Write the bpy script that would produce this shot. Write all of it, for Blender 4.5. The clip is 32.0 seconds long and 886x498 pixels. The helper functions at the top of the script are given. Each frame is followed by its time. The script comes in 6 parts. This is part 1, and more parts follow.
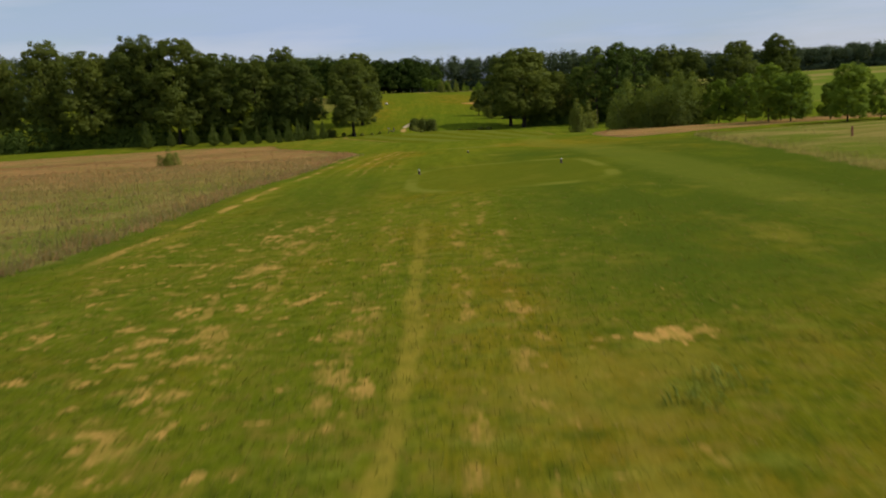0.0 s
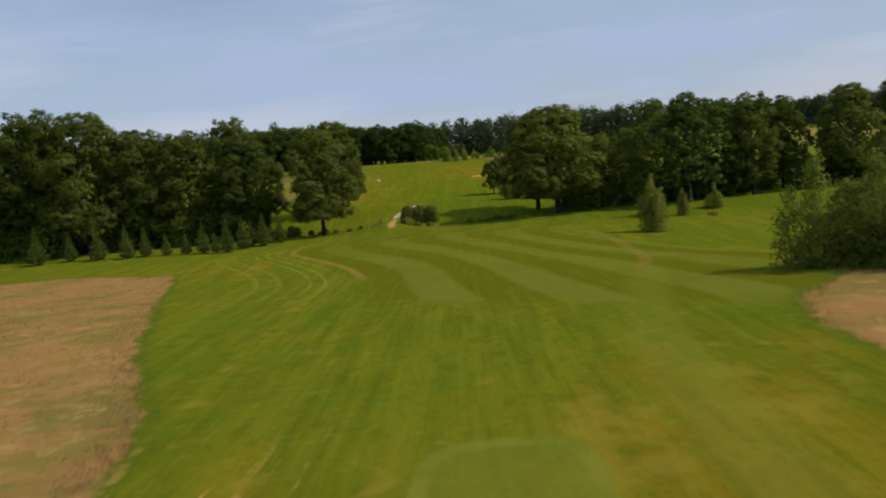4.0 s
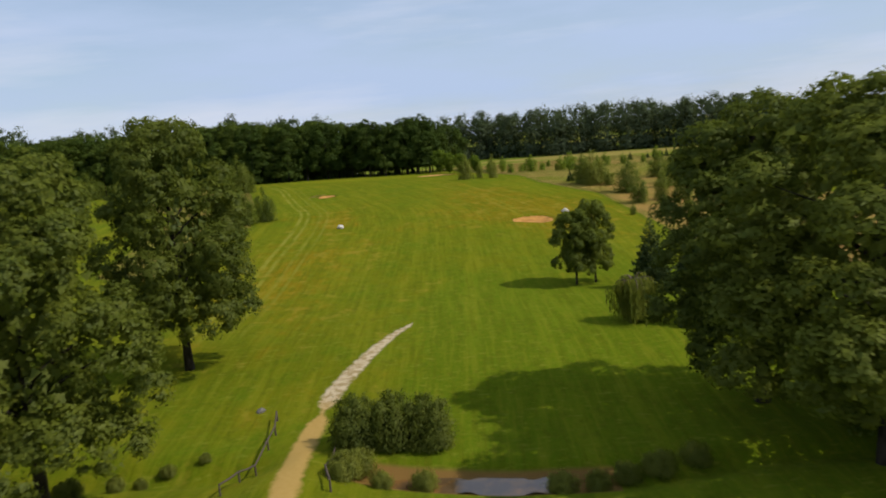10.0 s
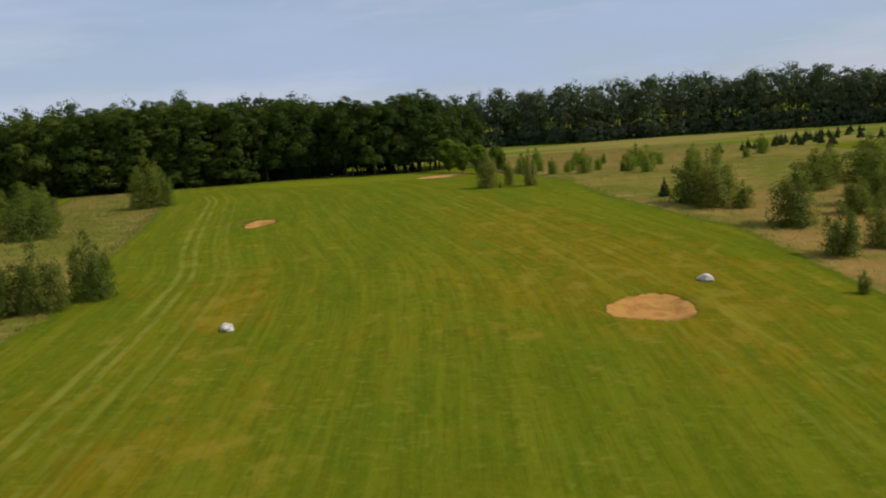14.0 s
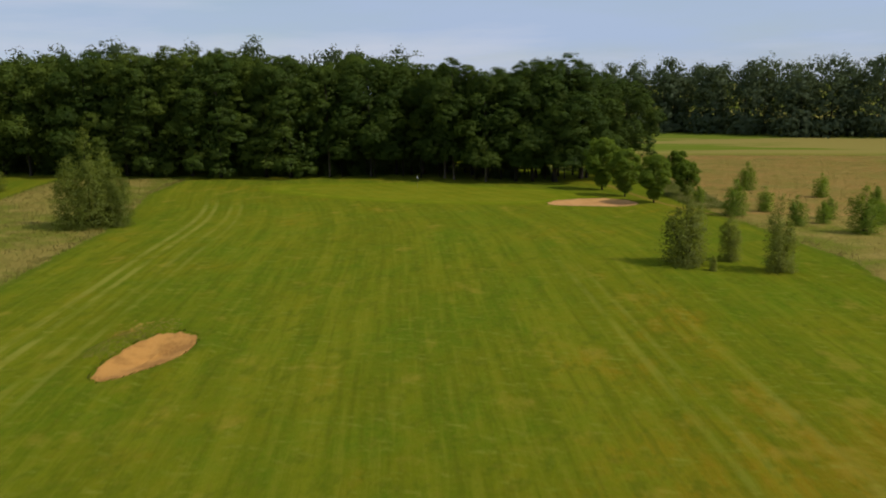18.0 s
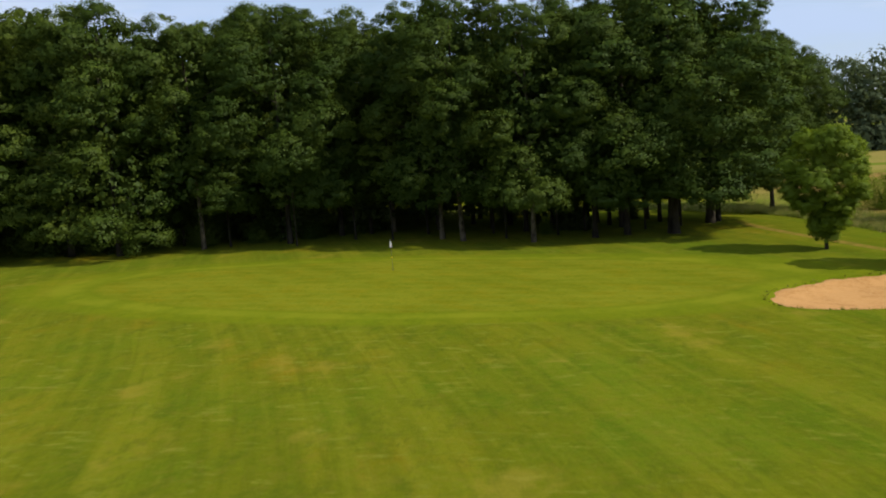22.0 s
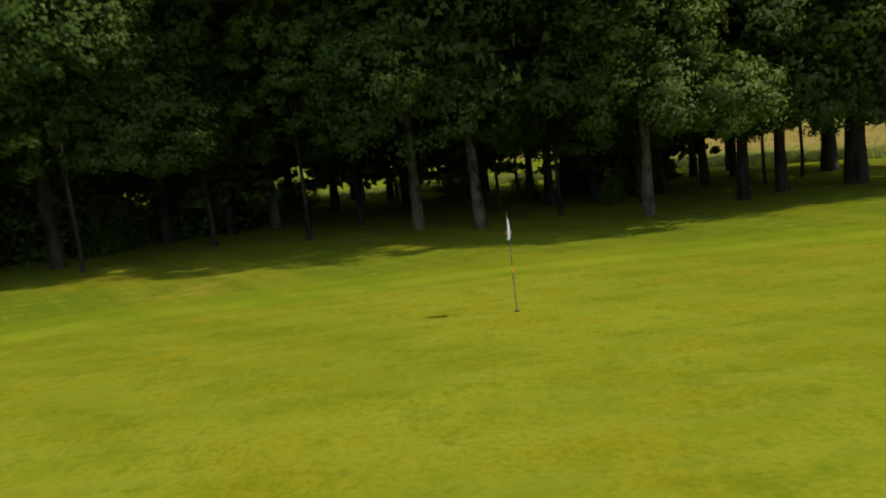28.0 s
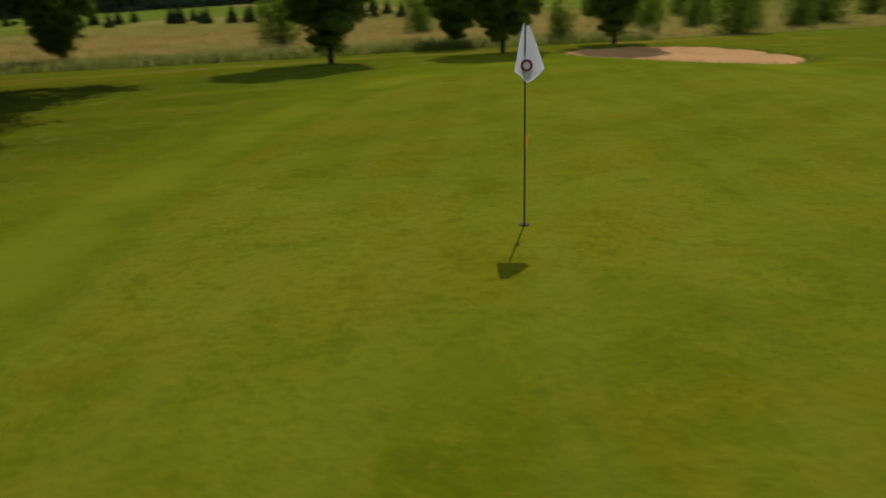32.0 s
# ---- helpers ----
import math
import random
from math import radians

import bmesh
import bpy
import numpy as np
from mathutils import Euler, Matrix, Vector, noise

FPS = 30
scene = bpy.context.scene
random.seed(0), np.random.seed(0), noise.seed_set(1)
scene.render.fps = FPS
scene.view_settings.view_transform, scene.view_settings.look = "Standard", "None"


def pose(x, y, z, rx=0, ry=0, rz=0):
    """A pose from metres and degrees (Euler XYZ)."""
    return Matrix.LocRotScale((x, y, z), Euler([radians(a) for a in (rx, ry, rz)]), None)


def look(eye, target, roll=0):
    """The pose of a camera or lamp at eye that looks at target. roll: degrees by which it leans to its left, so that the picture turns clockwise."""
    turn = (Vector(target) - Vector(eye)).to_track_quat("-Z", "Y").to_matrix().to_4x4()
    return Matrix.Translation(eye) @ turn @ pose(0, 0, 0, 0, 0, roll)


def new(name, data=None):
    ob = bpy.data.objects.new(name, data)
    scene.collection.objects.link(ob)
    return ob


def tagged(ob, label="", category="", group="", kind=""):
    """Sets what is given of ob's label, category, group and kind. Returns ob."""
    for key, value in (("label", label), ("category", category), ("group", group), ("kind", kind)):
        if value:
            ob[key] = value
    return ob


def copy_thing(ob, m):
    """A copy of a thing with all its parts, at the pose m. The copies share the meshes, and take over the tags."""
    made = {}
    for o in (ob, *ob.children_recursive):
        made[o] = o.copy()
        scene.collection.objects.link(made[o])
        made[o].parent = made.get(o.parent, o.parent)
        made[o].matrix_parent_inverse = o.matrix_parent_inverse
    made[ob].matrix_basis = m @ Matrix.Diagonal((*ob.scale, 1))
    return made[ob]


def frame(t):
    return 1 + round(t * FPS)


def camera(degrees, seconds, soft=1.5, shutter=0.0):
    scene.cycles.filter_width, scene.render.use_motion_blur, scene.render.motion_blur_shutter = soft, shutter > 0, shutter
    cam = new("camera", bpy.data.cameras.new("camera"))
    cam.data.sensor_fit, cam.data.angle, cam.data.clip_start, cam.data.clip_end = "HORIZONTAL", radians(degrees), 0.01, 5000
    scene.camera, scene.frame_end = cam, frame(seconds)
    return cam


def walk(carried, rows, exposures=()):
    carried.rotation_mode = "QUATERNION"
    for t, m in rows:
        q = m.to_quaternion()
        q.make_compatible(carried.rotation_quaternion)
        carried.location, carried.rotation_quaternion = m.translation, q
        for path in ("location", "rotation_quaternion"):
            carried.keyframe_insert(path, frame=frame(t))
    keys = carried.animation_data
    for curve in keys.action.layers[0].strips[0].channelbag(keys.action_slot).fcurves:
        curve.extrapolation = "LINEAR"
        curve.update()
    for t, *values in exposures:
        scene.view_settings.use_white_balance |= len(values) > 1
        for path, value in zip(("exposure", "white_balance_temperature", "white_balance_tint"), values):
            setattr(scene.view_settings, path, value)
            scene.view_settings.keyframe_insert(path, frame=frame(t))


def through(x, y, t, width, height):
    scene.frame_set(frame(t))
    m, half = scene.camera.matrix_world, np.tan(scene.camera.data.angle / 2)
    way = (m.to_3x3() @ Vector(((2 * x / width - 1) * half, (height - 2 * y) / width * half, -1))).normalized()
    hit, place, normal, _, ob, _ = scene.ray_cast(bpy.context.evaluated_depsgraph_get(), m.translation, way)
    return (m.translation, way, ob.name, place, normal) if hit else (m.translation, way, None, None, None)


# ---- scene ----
cam = camera(55.0, 32.0, soft=1.9, shutter=0.4)
PATH = [
    (0, (0.215, 2.391, 25.217), (0.196, 4.352, 24.826), -3.7),
    (0.5, (0.364, 9.105, 25.991), (0.322, 11.064, 25.591), -3.8),
    (1, (0.637, 17.691, 26.662), (0.577, 19.654, 26.279), -4.1),
    (1.5, (0.759, 26.753, 27.024), (0.689, 28.717, 26.654), -4.4),
    (2, (1.154, 36.81, 27.029), (1.093, 38.78, 26.684), -5.2),
    (2.5, (1.049, 45.649, 26.233), (1.011, 47.624, 25.919), -4.2),
    (3, (1.927, 56.563, 27.439), (1.889, 58.541, 27.144), -6.1),
    (3.5, (2.365, 67.105, 27.59), (2.326, 69.086, 27.32), -6.0),
    (5.5, (5.113, 118.552, 29.429), (5.032, 120.538, 29.205), -6.2),
    (6, (5.405, 130.827, 30.109), (5.31, 132.813, 29.895), -5.4),
    (6.5, (5.573, 141.81, 30.64), (5.468, 143.796, 30.432), -5.0),
    (7, (5.66, 152.639, 31.438), (5.549, 154.624, 31.227), -5.0),
    (7.5, (5.587, 163.389, 31.771), (5.477, 165.373, 31.55), -5.6),
    (8, (5.044, 174.484, 32.486), (4.942, 176.467, 32.243), -6.1),
    (8.5, (4.102, 185.792, 32.721), (4.012, 187.774, 32.468), -5.8),
    (9, (3.058, 197.475, 33.21), (2.977, 199.456, 32.944), -5.6),
    (9.5, (1.852, 208.629, 32.867), (1.779, 210.61, 32.599), -5.5),
    (10, (0.817, 220.59, 31.659), (0.746, 222.571, 31.395), -5.3),
    (10.5, (-0.018, 231.295, 30.514), (-0.083, 233.276, 30.252), -5.1),
    (11, (-0.506, 242.591, 30.118), (-0.563, 244.572, 29.852), -5.4),
    (11.5, (-0.786, 253.996, 30.194), (-0.846, 255.976, 29.925), -5.6),
    (12, (-1.309, 265.777, 30.765), (-1.373, 267.757, 30.487), -5.4),
    (12.5, (-1.597, 277.559, 31.138), (-1.651, 279.538, 30.859), -5.5),
    (13, (-1.662, 289.717, 30.899), (-1.721, 291.697, 30.621), -5.6),
    (13.5, (-1.833, 301.183, 31.29), (-1.902, 303.16, 31.002), -5.5),
    (15.5, (1.288, 340.333, 34.824), (1.04, 342.289, 34.489), -4.4),
    (16, (0.599, 351.197, 34.762), (0.307, 353.148, 34.433), -3.3),
    (16.5, (-0.51, 362.121, 34.725), (-0.837, 364.066, 34.392), -2.3),
    (17, (-1.986, 373.252, 34.916), (-2.346, 375.19, 34.572), -1.3),
    (17.5, (-3.701, 383.999, 35.31), (-4.088, 385.927, 34.948), -0.9),
    (18, (-5.601, 394.925, 35.341), (-6.013, 396.846, 34.967), -1.6),
    (18.5, (-7.473, 405.994, 34.601), (-7.904, 407.912, 34.231), -2.8),
    (19, (-9.674, 416.997, 33.516), (-10.112, 418.917, 33.164), -2.9),
    (19.5, (-12.282, 427.65, 33.183), (-12.728, 429.568, 32.836), -3.4),
    (20, (-14.527, 438.584, 32.678), (-14.987, 440.5, 32.335), -3.0),
    (20.5, (-17.622, 448.738, 31.511), (-18.074, 450.658, 31.181), -3.5),
    (21, (-21.142, 458.652, 30.244), (-21.543, 460.586, 29.93), -4.2),
    (21.5, (-24.711, 467.706, 29.072), (-25.041, 469.657, 28.776), -4.7),
    (22, (-26.66, 475.316, 28.038), (-26.963, 477.275, 27.767), -4.5),
    (23, (-29.811, 483.384, 27.469), (-30.076, 485.349, 27.213), -4.9),
    (24, (-32.967, 490.551, 27.188), (-33.191, 492.523, 26.941), -5.4),
    (24.5, (-34.476, 493.853, 27.105), (-34.683, 495.827, 26.855), -5.7),
    (26.5, (-40.676, 507.125, 25.339), (-40.658, 509.106, 25.066), -6.3),
    (27, (-41.949, 510.191, 24.36), (-41.832, 512.17, 24.091), -6.5),
    (27.5, (-42.975, 513.136, 23.618), (-42.754, 515.104, 23.336), -6.7),
    (28, (-43.727, 516.165, 23.011), (-43.386, 518.111, 22.703), -6.7),
    (28.5, (-44.416, 519.03, 22.498), (-43.93, 520.94, 22.155), -6.4),
    (29, (-45.237, 521.598, 22.01), (-44.534, 523.432, 21.632), -5.9),
    (29.5, (-46.17, 523.708, 21.523), (-45.204, 525.413, 21.125), -5.2),
    (30, (-47.291, 526.015, 21.091), (-46.01, 527.494, 20.676), -3.9),
    (30.5, (-47.903, 528.323, 20.885), (-46.36, 529.514, 20.438), -3.4),
    (31, (-48.419, 530.633, 20.999), (-46.655, 531.427, 20.492), -2.9),
    (31.5, (-48.677, 532.517, 21.265), (-46.8, 532.906, 20.695), -2.4),
    (32, (-48.118, 534.432, 21.317), (-46.213, 534.377, 20.71), -1.5),
]
walk(cam, [(t, look(eye, target, roll)) for t, eye, target, roll in PATH], [(0, -0.63), (5, -0.61), (8, -0.49), (10, -0.35), (13, -0.63), (17, -0.62), (20, -0.36), (23, -0.05), (27, 0.22), (29, -0.08), (31, -0.58), (32, -0.74)])

# ---------------------------------------------------------------- light
SUN_FROM = Vector((0.757, -0.172, 0.80)).normalized()
world = bpy.data.worlds.new("sky")
scene.world = world
world.use_nodes = True
wn, wl = world.node_tree.nodes, world.node_tree.links
wn.clear()
w_out = wn.new("ShaderNodeOutputWorld")
w_bg = wn.new("ShaderNodeBackground")
w_sky = wn.new("ShaderNodeTexSky")
w_sky.sky_type = "NISHITA"
w_sky.sun_disc = False
w_sky.sun_elevation = math.asin(SUN_FROM.z)
w_sky.sun_rotation = math.atan2(SUN_FROM.x, SUN_FROM.y)
w_sky.air_density, w_sky.dust_density, w_sky.ozone_density = 1.0, 0.5, 2.0
w_co = wn.new("ShaderNodeTexCoord")
w_map = wn.new("ShaderNodeMapping")
w_map.inputs["Scale"].default_value = (1.0, 0.7, 5.5)
w_map.inputs["Rotation"].default_value = (0.0, radians(9), 0.0)
w_noise = wn.new("ShaderNodeTexNoise")
w_noise.inputs["Scale"].default_value = 2.2
w_noise.inputs["Detail"].default_value = 7
w_noise.inputs["Roughness"].default_value = 0.55
w_ramp = wn.new("ShaderNodeMapRange")
w_ramp.inputs["From Min"].default_value, w_ramp.inputs["From Max"].default_value = 0.40, 0.66
w_ramp.inputs["To Min"].default_value, w_ramp.inputs["To Max"].default_value = 0.45, 1.0
w_mix = wn.new("ShaderNodeMix")
w_mix.data_type = "RGBA"
w_mix.inputs["B"].default_value = (4.5, 5.62, 7.7, 1)
w_map2 = wn.new("ShaderNodeMapping")
w_map2.inputs["Scale"].default_value = (1.0, 0.8, 7.0)
w_map2.inputs["Rotation"].default_value = (0.0, radians(-7), 0.0)
w_map2.inputs["Location"].default_value = (3.0, 1.0, 0.4)
w_noise2 = wn.new("ShaderNodeTexNoise")
w_noise2.inputs["Scale"].default_value, w_noise2.inputs["Detail"].default_value, w_noise2.inputs["Roughness"].default_value = 1.9, 8, 0.58
w_ramp2 = wn.new("ShaderNodeMapRange")
w_ramp2.inputs["From Min"].default_value, w_ramp2.inputs["From Max"].default_value = 0.45, 0.72
w_ramp2.inputs["To Min"].default_value, w_ramp2.inputs["To Max"].default_value = 0.0, 0.85
w_streak = wn.new("ShaderNodeMix")
w_streak.data_type = "RGBA"
w_streak.inputs["B"].default_value = (6.6, 7.0, 8.3, 1)
wl.new(w_co.outputs["Generated"], w_map2.inputs["Vector"])
wl.new(w_map2.outputs[0], w_noise2.inputs["Vector"])
wl.new(w_noise2.outputs["Fac"], w_ramp2.inputs["Value"])
wl.new(w_ramp2.outputs["Result"], w_streak.inputs["Factor"])
wl.new(w_co.outputs["Generated"], w_map.inputs["Vector"])
wl.new(w_map.outputs[0], w_noise.inputs["Vector"])
wl.new(w_noise.outputs["Fac"], w_ramp.inputs["Value"])
wl.new(w_ramp.outputs["Result"], w_mix.inputs["Factor"])
wl.new(w_sky.outputs[0], w_mix.inputs["A"])
wl.new(w_mix.outputs["Result"], w_streak.inputs["A"])
wl.new(w_streak.outputs["Result"], w_bg.inputs["Color"])
w_bg.inputs["Strength"].default_value = 0.133
wl.new(w_bg.outputs[0], w_out.inputs[0])
sun_data = bpy.data.lights.new("sun", "SUN")
sun_data.energy, sun_data.angle, sun_data.color = 4.3, radians(0.6), (1.0, 0.94, 0.84)
sun = new("sun", sun_data)
sun.matrix_world = look((0, 300, 200), Vector((0, 300, 200)) - SUN_FROM)

# ---------------------------------------------------------------- materials


class Graph:
    """A material's node tree, built with short calls."""

    def __init__(self, name):
        self.mat = bpy.data.materials.new(name)
        self.mat.use_nodes = True
        self.n, self.l = self.mat.node_tree.nodes, self.mat.node_tree.links
        self.n.clear()
        self.out = self.n.new("ShaderNodeOutputMaterial")
        self.pos = self.n.new("ShaderNodeNewGeometry").outputs["Position"]

    def put(self, value, socket):
        if isinstance(value, (int, float)):
            socket.default_value = value
        elif isinstance(value, tuple):
            socket.default_value = (*value, 1) if len(value) == 3 and len(socket.default_value) == 4 else value
        else:
            self.l.new(value, socket)

    def math(self, op, a, b=0.0, c=0.0, clamp=False):
        nd = self.n.new("ShaderNodeMath")
        nd.operation, nd.use_clamp = op, clamp
        for v, s in zip((a, b, c), nd.inputs):
            self.put(v, s)
        return nd.outputs[0]

    def noise(self, scale, detail=4.0, rough=0.55, stretch=(1, 1, 1), seed=0.0, turn=0.0, vec=None):
        m = self.n.new("ShaderNodeMapping")
        m.inputs["Scale"].default_value = stretch
        m.inputs["Location"].default_value = (seed, seed * 1.7, 0)
        m.inputs["Rotation"].default_value = (0, 0, turn)
        self.l.new(vec or self.pos, m.inputs["Vector"])
        nd = self.n.new("ShaderNodeTexNoise")
        nd.inputs["Scale"].default_value, nd.inputs["Detail"].default_value, nd.inputs["Roughness"].default_value = scale, detail, rough
        self.l.new(m.outputs[0], nd.inputs["Vector"])
        return nd.outputs["Fac"]

    def step(self, v, lo, hi, a=0.0, b=1.0):
        nd = self.n.new("ShaderNodeMapRange")
        nd.interpolation_type = "SMOOTHSTEP"
        self.put(v, nd.inputs["Value"])
        for s, x in zip(("From Min", "From Max", "To Min", "To Max"), (lo, hi, a, b)):
            self.put(x, nd.inputs[s])
        return nd.outputs["Result"]

    def mix(self, f, a, b, blend="MIX"):
        nd = self.n.new("ShaderNodeMix")
        nd.data_type, nd.blend_type = "RGBA", blend
        self.put(f, nd.inputs["Factor"])
        self.put(a, nd.inputs["A"])
        self.put(b, nd.inputs["B"])
        return nd.outputs["Result"]

    def attr(self, name):
        nd = self.n.new("ShaderNodeAttribute")
        nd.attribute_name = name
        return nd.outputs["Fac"]

    def island(self):
        return self.n.new("ShaderNodeNewGeometry").outputs["Random Per Island"]

    def axis(self, vec, k):
        nd = self.n.new("ShaderNodeSeparateXYZ")
        self.l.new(vec, nd.inputs[0])
        return nd.outputs[k]

    def vector(self, x, y, z=0.0):
        nd = self.n.new("ShaderNodeCombineXYZ")
        for v, s in zip((x, y, z), nd.inputs):
            self.put(v, s)
        return nd.outputs[0]

    def ridge(self, v, middle, half):
        """One on a line, falling to nothing at half on either side."""
        off = self.math("ABSOLUTE", self.math("SUBTRACT", v, middle))
        return self.step(off, half * 0.35, half, 1.0, 0.0)

    def window(self, v, lo, hi, soft):
        return self.math("MULTIPLY", self.step(v, lo, lo + soft), self.step(v, hi - soft, hi, 1.0, 0.0))

    def object_random(self):
        return self.n.new("ShaderNodeObjectInfo").outputs["Random"]

    def bump(self, h, strength, distance):
        nd = self.n.new("ShaderNodeBump")
        nd.inputs["Strength"].default_value, nd.inputs["Distance"].default_value = strength, distance
        self.l.new(h, nd.inputs["Height"])
        return nd.outputs[0]

    def surface(self, color, rough=0.9, normal=None, spec=0.3, metal=0.0, sheen=0.0):
        nd = self.n.new("ShaderNodeBsdfPrincipled")
        self.put(color, nd.inputs["Base Color"])
        self.put(rough, nd.inputs["Roughness"])
        nd.inputs["Specular IOR Level"].default_value = spec
        nd.inputs["Metallic"].default_value = metal
        nd.inputs["Sheen Weight"].default_value, nd.inputs["Sheen Roughness"].default_value = sheen, 0.6
        nd.inputs["Sheen Tint"].default_value = (0.62, 0.68, 0.12, 1)
        if normal is not None:
            self.l.new(normal, nd.inputs["Normal"])
        self.l.new(nd.outputs[0], self.out.inputs["Surface"])
        return self.mat


def foliage(name, dark, light, through=0.3, patch=0.35, glow=(0.14, 0.17, 0.02)):
    """Leaves: colour varies from leaf clump to leaf clump, over the crown and from tree to tree."""
    g = Graph(name)
    v = g.math("ADD", g.math("MULTIPLY", g.island(), 0.25), g.math("MULTIPLY", g.noise(patch, 4, 0.6), 0.75))
    v = g.math("ADD", v, g.math("MULTIPLY", g.math("SUBTRACT", g.object_random(), 0.5), 0.35))
    col = g.mix(g.step(v, 0.2, 0.95), dark, light)
    d = g.n.new("ShaderNodeBsdfDiffuse")
    t = g.n.new("ShaderNodeBsdfTranslucent")
    s = g.n.new("ShaderNodeBsdfGlossy")
    s.inputs["Roughness"].default_value = 0.55
    s.inputs["Color"].default_value = (0.5, 0.55, 0.5, 1)
    g.l.new(col, d.inputs["Color"])
    g.l.new(g.mix(0.5, col, glow), t.inputs["Color"])
    m1, m2 = g.n.new("ShaderNodeMixShader"), g.n.new("ShaderNodeMixShader")
    m1.inputs[0].default_value, m2.inputs[0].default_value = through, 0.015
    g.l.new(d.outputs[0], m1.inputs[1])
    g.l.new(t.outputs[0], m1.inputs[2])
    g.l.new(m1.outputs[0], m2.inputs[1])
    g.l.new(s.outputs[0], m2.inputs[2])
    g.l.new(m2.outputs[0], g.out.inputs["Surface"])
    return g.mat


def bark(name, dark, light, ring=1.0):
    g = Graph(name)
    n = g.noise(3.0, 5, 0.65, (1, 1, 0.25 * ring))
    n2 = g.noise(0.5, 3)
    col = g.mix(g.step(g.math("ADD", n, g.math("MULTIPLY", n2, 0.4)), 0.5, 0.85), dark, light)
    return g.surface(col, 0.95, g.bump(n, 0.6, 0.05), 0.15)


LEAF_OAK = foliage("oak_leaves", (0.068, 0.092, 0.011), (0.190, 0.212, 0.026), 0.46, 0.3)
LEAF_WOOD = foliage("woodland_leaves", (0.050, 0.082, 0.010), (0.148, 0.186, 0.024), 0.15, 0.3)
LEAF_EDGE = foliage("woodland_edge_leaves", (0.034, 0.060, 0.007), (0.112, 0.146, 0.016), 0.17, 0.22)
# leaves of the far woods: distance haze is mixed in as extra blue
LEAF_FAR_HAZED = foliage("hazed_distant_leaves", (0.060, 0.084, 0.040), (0.125, 0.150, 0.066), 0.35, 0.12)
LEAF_YOUNG = foliage("young_leaves", (0.105, 0.165, 0.011), (0.265, 0.335, 0.027), 0.5, 0.8, (0.27, 0.35, 0.02))
LEAF_SHRUB = foliage("shrub_leaves", (0.085, 0.115, 0.013), (0.205, 0.230, 0.030), 0.5, 0.8, (0.28, 0.32, 0.03))
LEAF_GREY = foliage("grey_green_leaves", (0.130, 0.148, 0.020), (0.270, 0.280, 0.042), 0.5, 0.8, (0.34, 0.36, 0.04))
LEAF_CONIFER = foliage("conifer_needles", (0.034, 0.056, 0.017), (0.090, 0.116, 0.032), 0.2, 0.9)
LEAF_PINE = foliage("young_pine_needles", (0.100, 0.136, 0.022), (0.205, 0.240, 0.040), 0.45, 0.9, (0.20, 0.25, 0.03))
LEAF_WEED = foliage("weed_leaves", (0.15, 0.19, 0.02), (0.30, 0.33, 0.06), 0.6, 2.0, (0.40, 0.44, 0.06))
BARK = bark("dark_bark", (0.014, 0.011, 0.007), (0.052, 0.042, 0.028))
BARK_PALE = bark("pale_bark", (0.018, 0.014, 0.008), (0.135, 0.108, 0.066), 3.0)

# ---------------------------------------------------------------- ground
# height along the hole: centre line, then cross slope to the left and to the right
KY = [-150, -40, 0, 24, 47, 64, 90, 112, 130, 160, 195, 220, 232, 245, 258, 268, 275, 283, 294, 308, 332, 360, 390, 433, 455, 480, 505, 533, 552, 600, 700, 900]
KZ = [21.5, 21.5, 21.3, 21.0, 20.4, 19.6, 18.0, 16.5, 15.7, 14.2, 12.6, 12.4, 11.2, 10.0, 9.2, 8.8, 8.75, 9.05, 10.1, 11.0, 11.2, 13.0, 15.0, 17.0, 17.45, 17.85, 17.55, 17.45, 17.1, 16.2, 14.0, 14.0]
KL = [0, 0, 0, 0.03, 0.02, 0.01, 0.0, 0.0, 0.0, 0.005, 0.01, 0.01, 0.01, 0, -0.01, -0.02, -0.02, -0.02, -0.02, -0.03, -0.04, -0.05, -0.055, -0.036, -0.027, -0.021, -0.024, -0.035, -0.036, -0.03, -0.01, 0]
KR = [0, 0, 0, 0.0, 0.02, 0.02, -0.01, 0.01, 0.01, -0.02, -0.06, -0.06, -0.04, -0.05, -0.03, -0.0, 0.0, -0.02, -0.03, -0.04, -0.05, -0.068, -0.072, -0.04, -0.03, -0.02, -0.02, -0.015, -0.02, -0.02, -0.01, 0]


def spline(v, knots, values):
    k, h = np.asarray(knots, float), np.asarray(values, float)
    s = np.diff(h) / np.diff(k)
    d = np.zeros(len(k))
    same = s[:-1] * s[1:] > 0
    d[1:-1][same] = 2 * s[:-1][same] * s[1:][same] / (s[:-1][same] + s[1:][same])
    i = np.clip(np.searchsorted(k, v) - 1, 0, len(k) - 2)
    w = k[i + 1] - k[i]
    u = np.clip((v - k[i]) / w, 0, 1)
    return (1 + 2 * u) * (1 - u) ** 2 * h[i] + u * (1 - u) ** 2 * w * d[i] + u * u * (3 - 2 * u) * h[i + 1] + u * u * (u - 1) * w * d[i + 1]


def wave(x, y, a, seed):
    """Gentle random swell of wavelength about a."""
    r = np.random.RandomState(seed)
    z = 0
    for _ in range(6):
        t, p, q = r.uniform(0, 6.28), r.uniform(0, 6.28), r.uniform(0.7, 1.5)
        z = z + np.sin((x * np.cos(t) + y * np.sin(t)) * 6.28 / (a * q) + p)
    return z / 6


